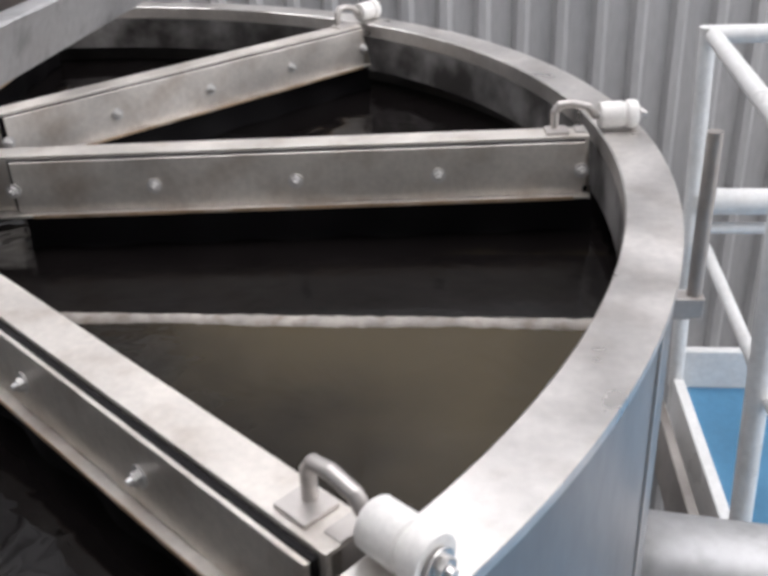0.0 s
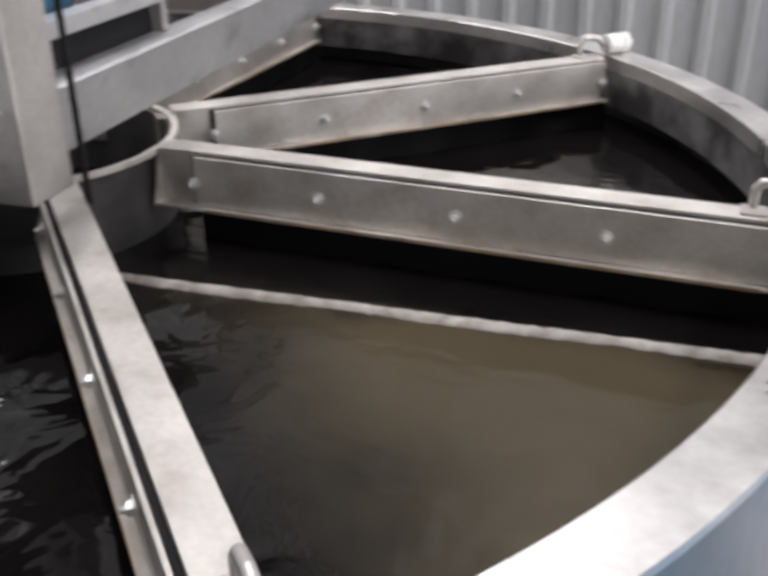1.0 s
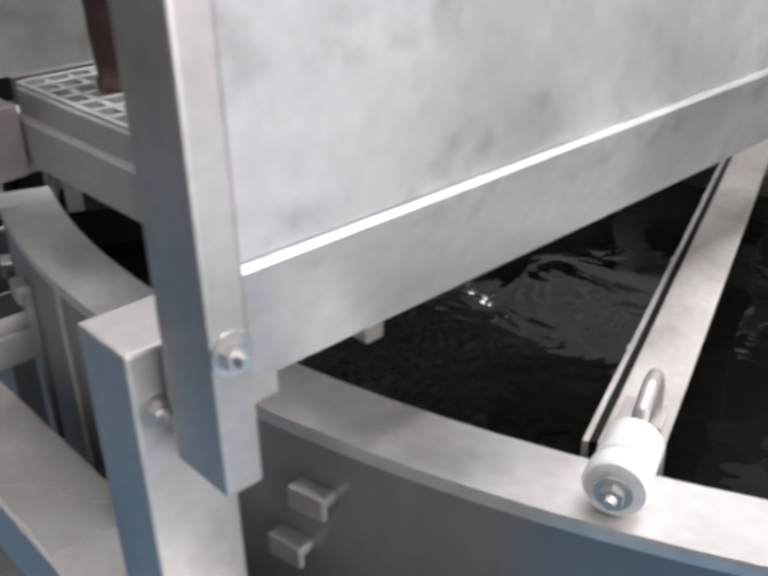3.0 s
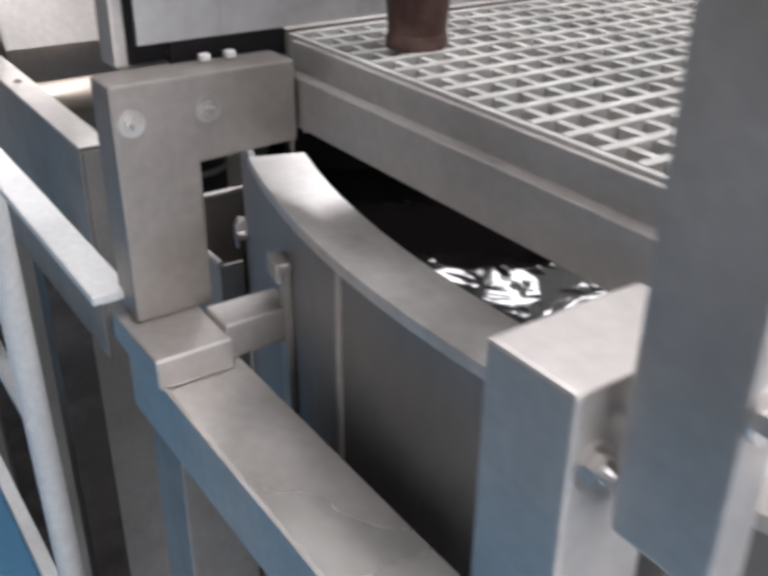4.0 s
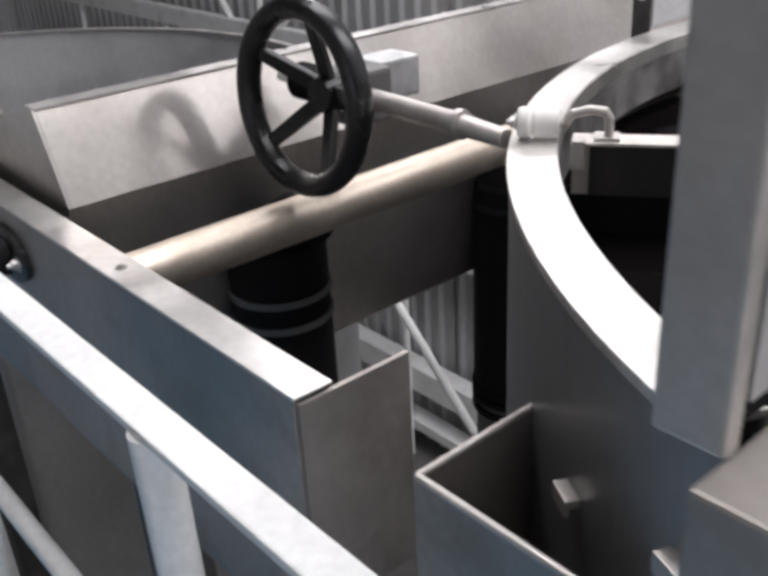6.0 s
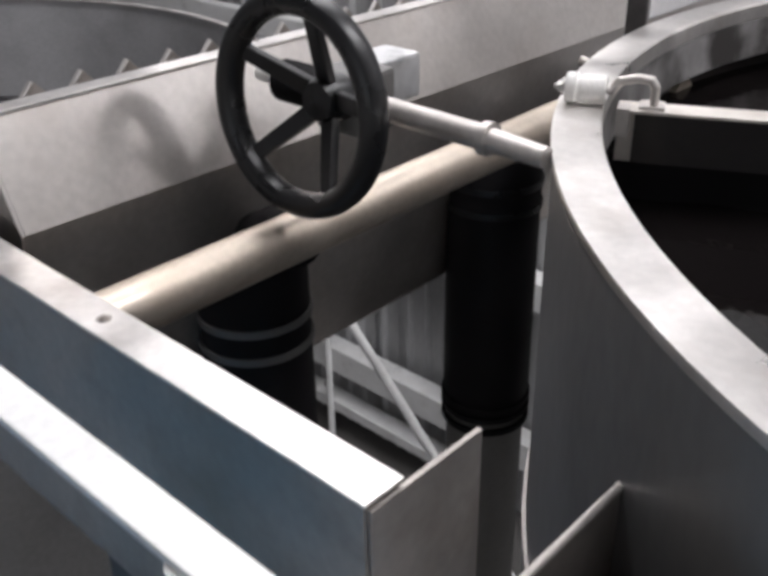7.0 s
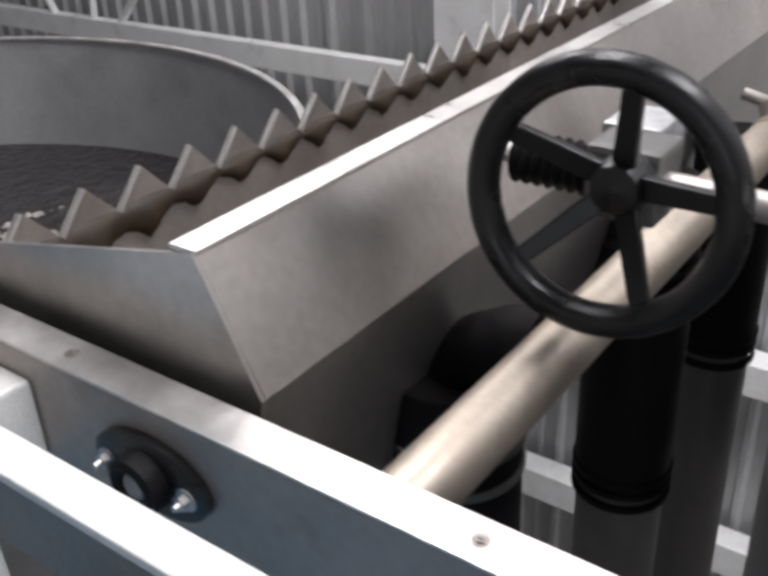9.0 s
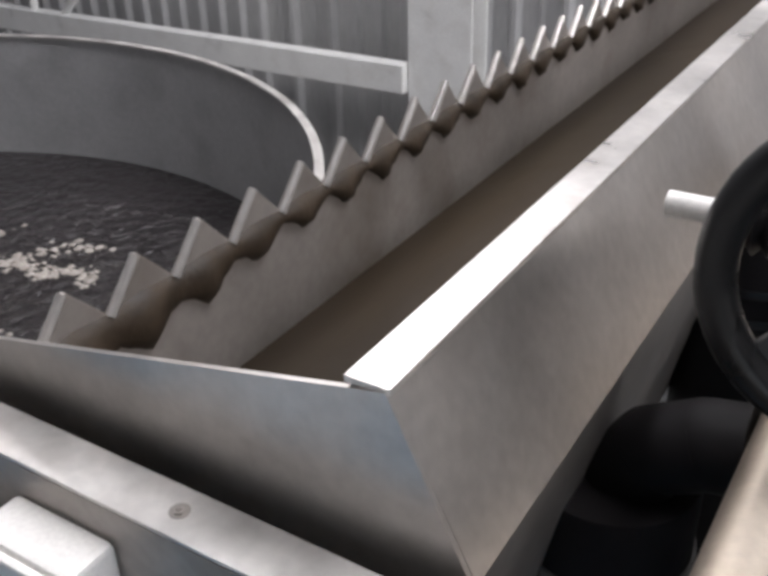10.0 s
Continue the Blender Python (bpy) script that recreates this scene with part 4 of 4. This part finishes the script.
# ---- the neighbouring tank ----
T2X, T2Y, T2R, T2Z, T2W = -3.96, -0.825, 1.587, -0.48, -0.96
tank2 = thing("second_tank", (T2X, T2Y, FLOOR_Z), "grey round neighbouring tank with a thin pale rim", "tank")
part("shell", lathe([(T2R, T2Z - FLOOR_Z), (T2R - 0.007, T2Z - FLOOR_Z), (T2R - 0.007, 0.0), (T2R, 0.0)], -12.5, 192.5, 120), GREYSHEET, tank2, smooth=30)
part("rim", lathe([(T2R + 0.006, T2Z + 0.008 - FLOOR_Z), (T2R + 0.006, T2Z - FLOOR_Z), (T2R - 0.02, T2Z - FLOOR_Z), (T2R - 0.02, T2Z + 0.008 - FLOOR_Z)], -12.5, 192.5, 120), RIMSTEEL, tank2, "thin pale rim", smooth=30)
part("front_wall", box(-1.545, 1.545, -0.35, -0.343, 0.0, T2Z - FLOOR_Z, 0), GREYSHEET, tank2, "flat grey front wall")
poly = [(T2X + (T2R - 0.008) * math.cos(radians(a)), T2Y + (T2R - 0.008) * math.sin(radians(a))) for a in range(-12, 193, 4)]
w2 = part("second_tank_water", prism(poly, "z", T2W - 0.03, T2W), WATER2, None)
tagged(w2, "choppy grey water with bright ripples in the second tank", "water", kind="structure")

fb = bmesh.new()
rngf = random.Random(11)
for k in range(420):
    # pale flecks stand in for window glints, in a few curled streaks
    u, lane = rngf.random(), k % 4
    a = 0.5 + 2.6 * u + lane
    q = 0.1 + 0.13 * lane + 0.05 * math.sin(9 * u + lane)
    x, y, r = -3.62 + q * 1.2 * math.cos(a) + rngf.gauss(0, 0.02), -0.12 + q * 0.9 * math.sin(a) + rngf.gauss(0, 0.02), rngf.uniform(0.004, 0.016)
    bmesh.ops.create_icosphere(fb, subdivisions=1, radius=r, matrix=Matrix.Translation((x, y, T2W + 0.001)) @ Matrix.Diagonal((1, rngf.uniform(0.6, 1.5), 0.35, 1)))
tagged(part("foam_bubbles", fb, SCUMGLINT, None, smooth=60), "small pale foam bubbles drifting on the grey water", "foam", kind="stuff")


def motions():
    """The skimmer turns clockwise at ten degrees a second and drags the water round."""
    steps = [(0.0, -0.5), (2.5, -25.2), (5.0, -50.4), (7.5, -75.6), (10.0, -100.8)]
    walk(skimmer, [(t, pose(0, 0, 0, 0, 0, a)) for t, a in steps])
    walk(water, [(t, pose(0, 0, WATER_Z, 0, 0, a)) for t, a in steps])


motions()
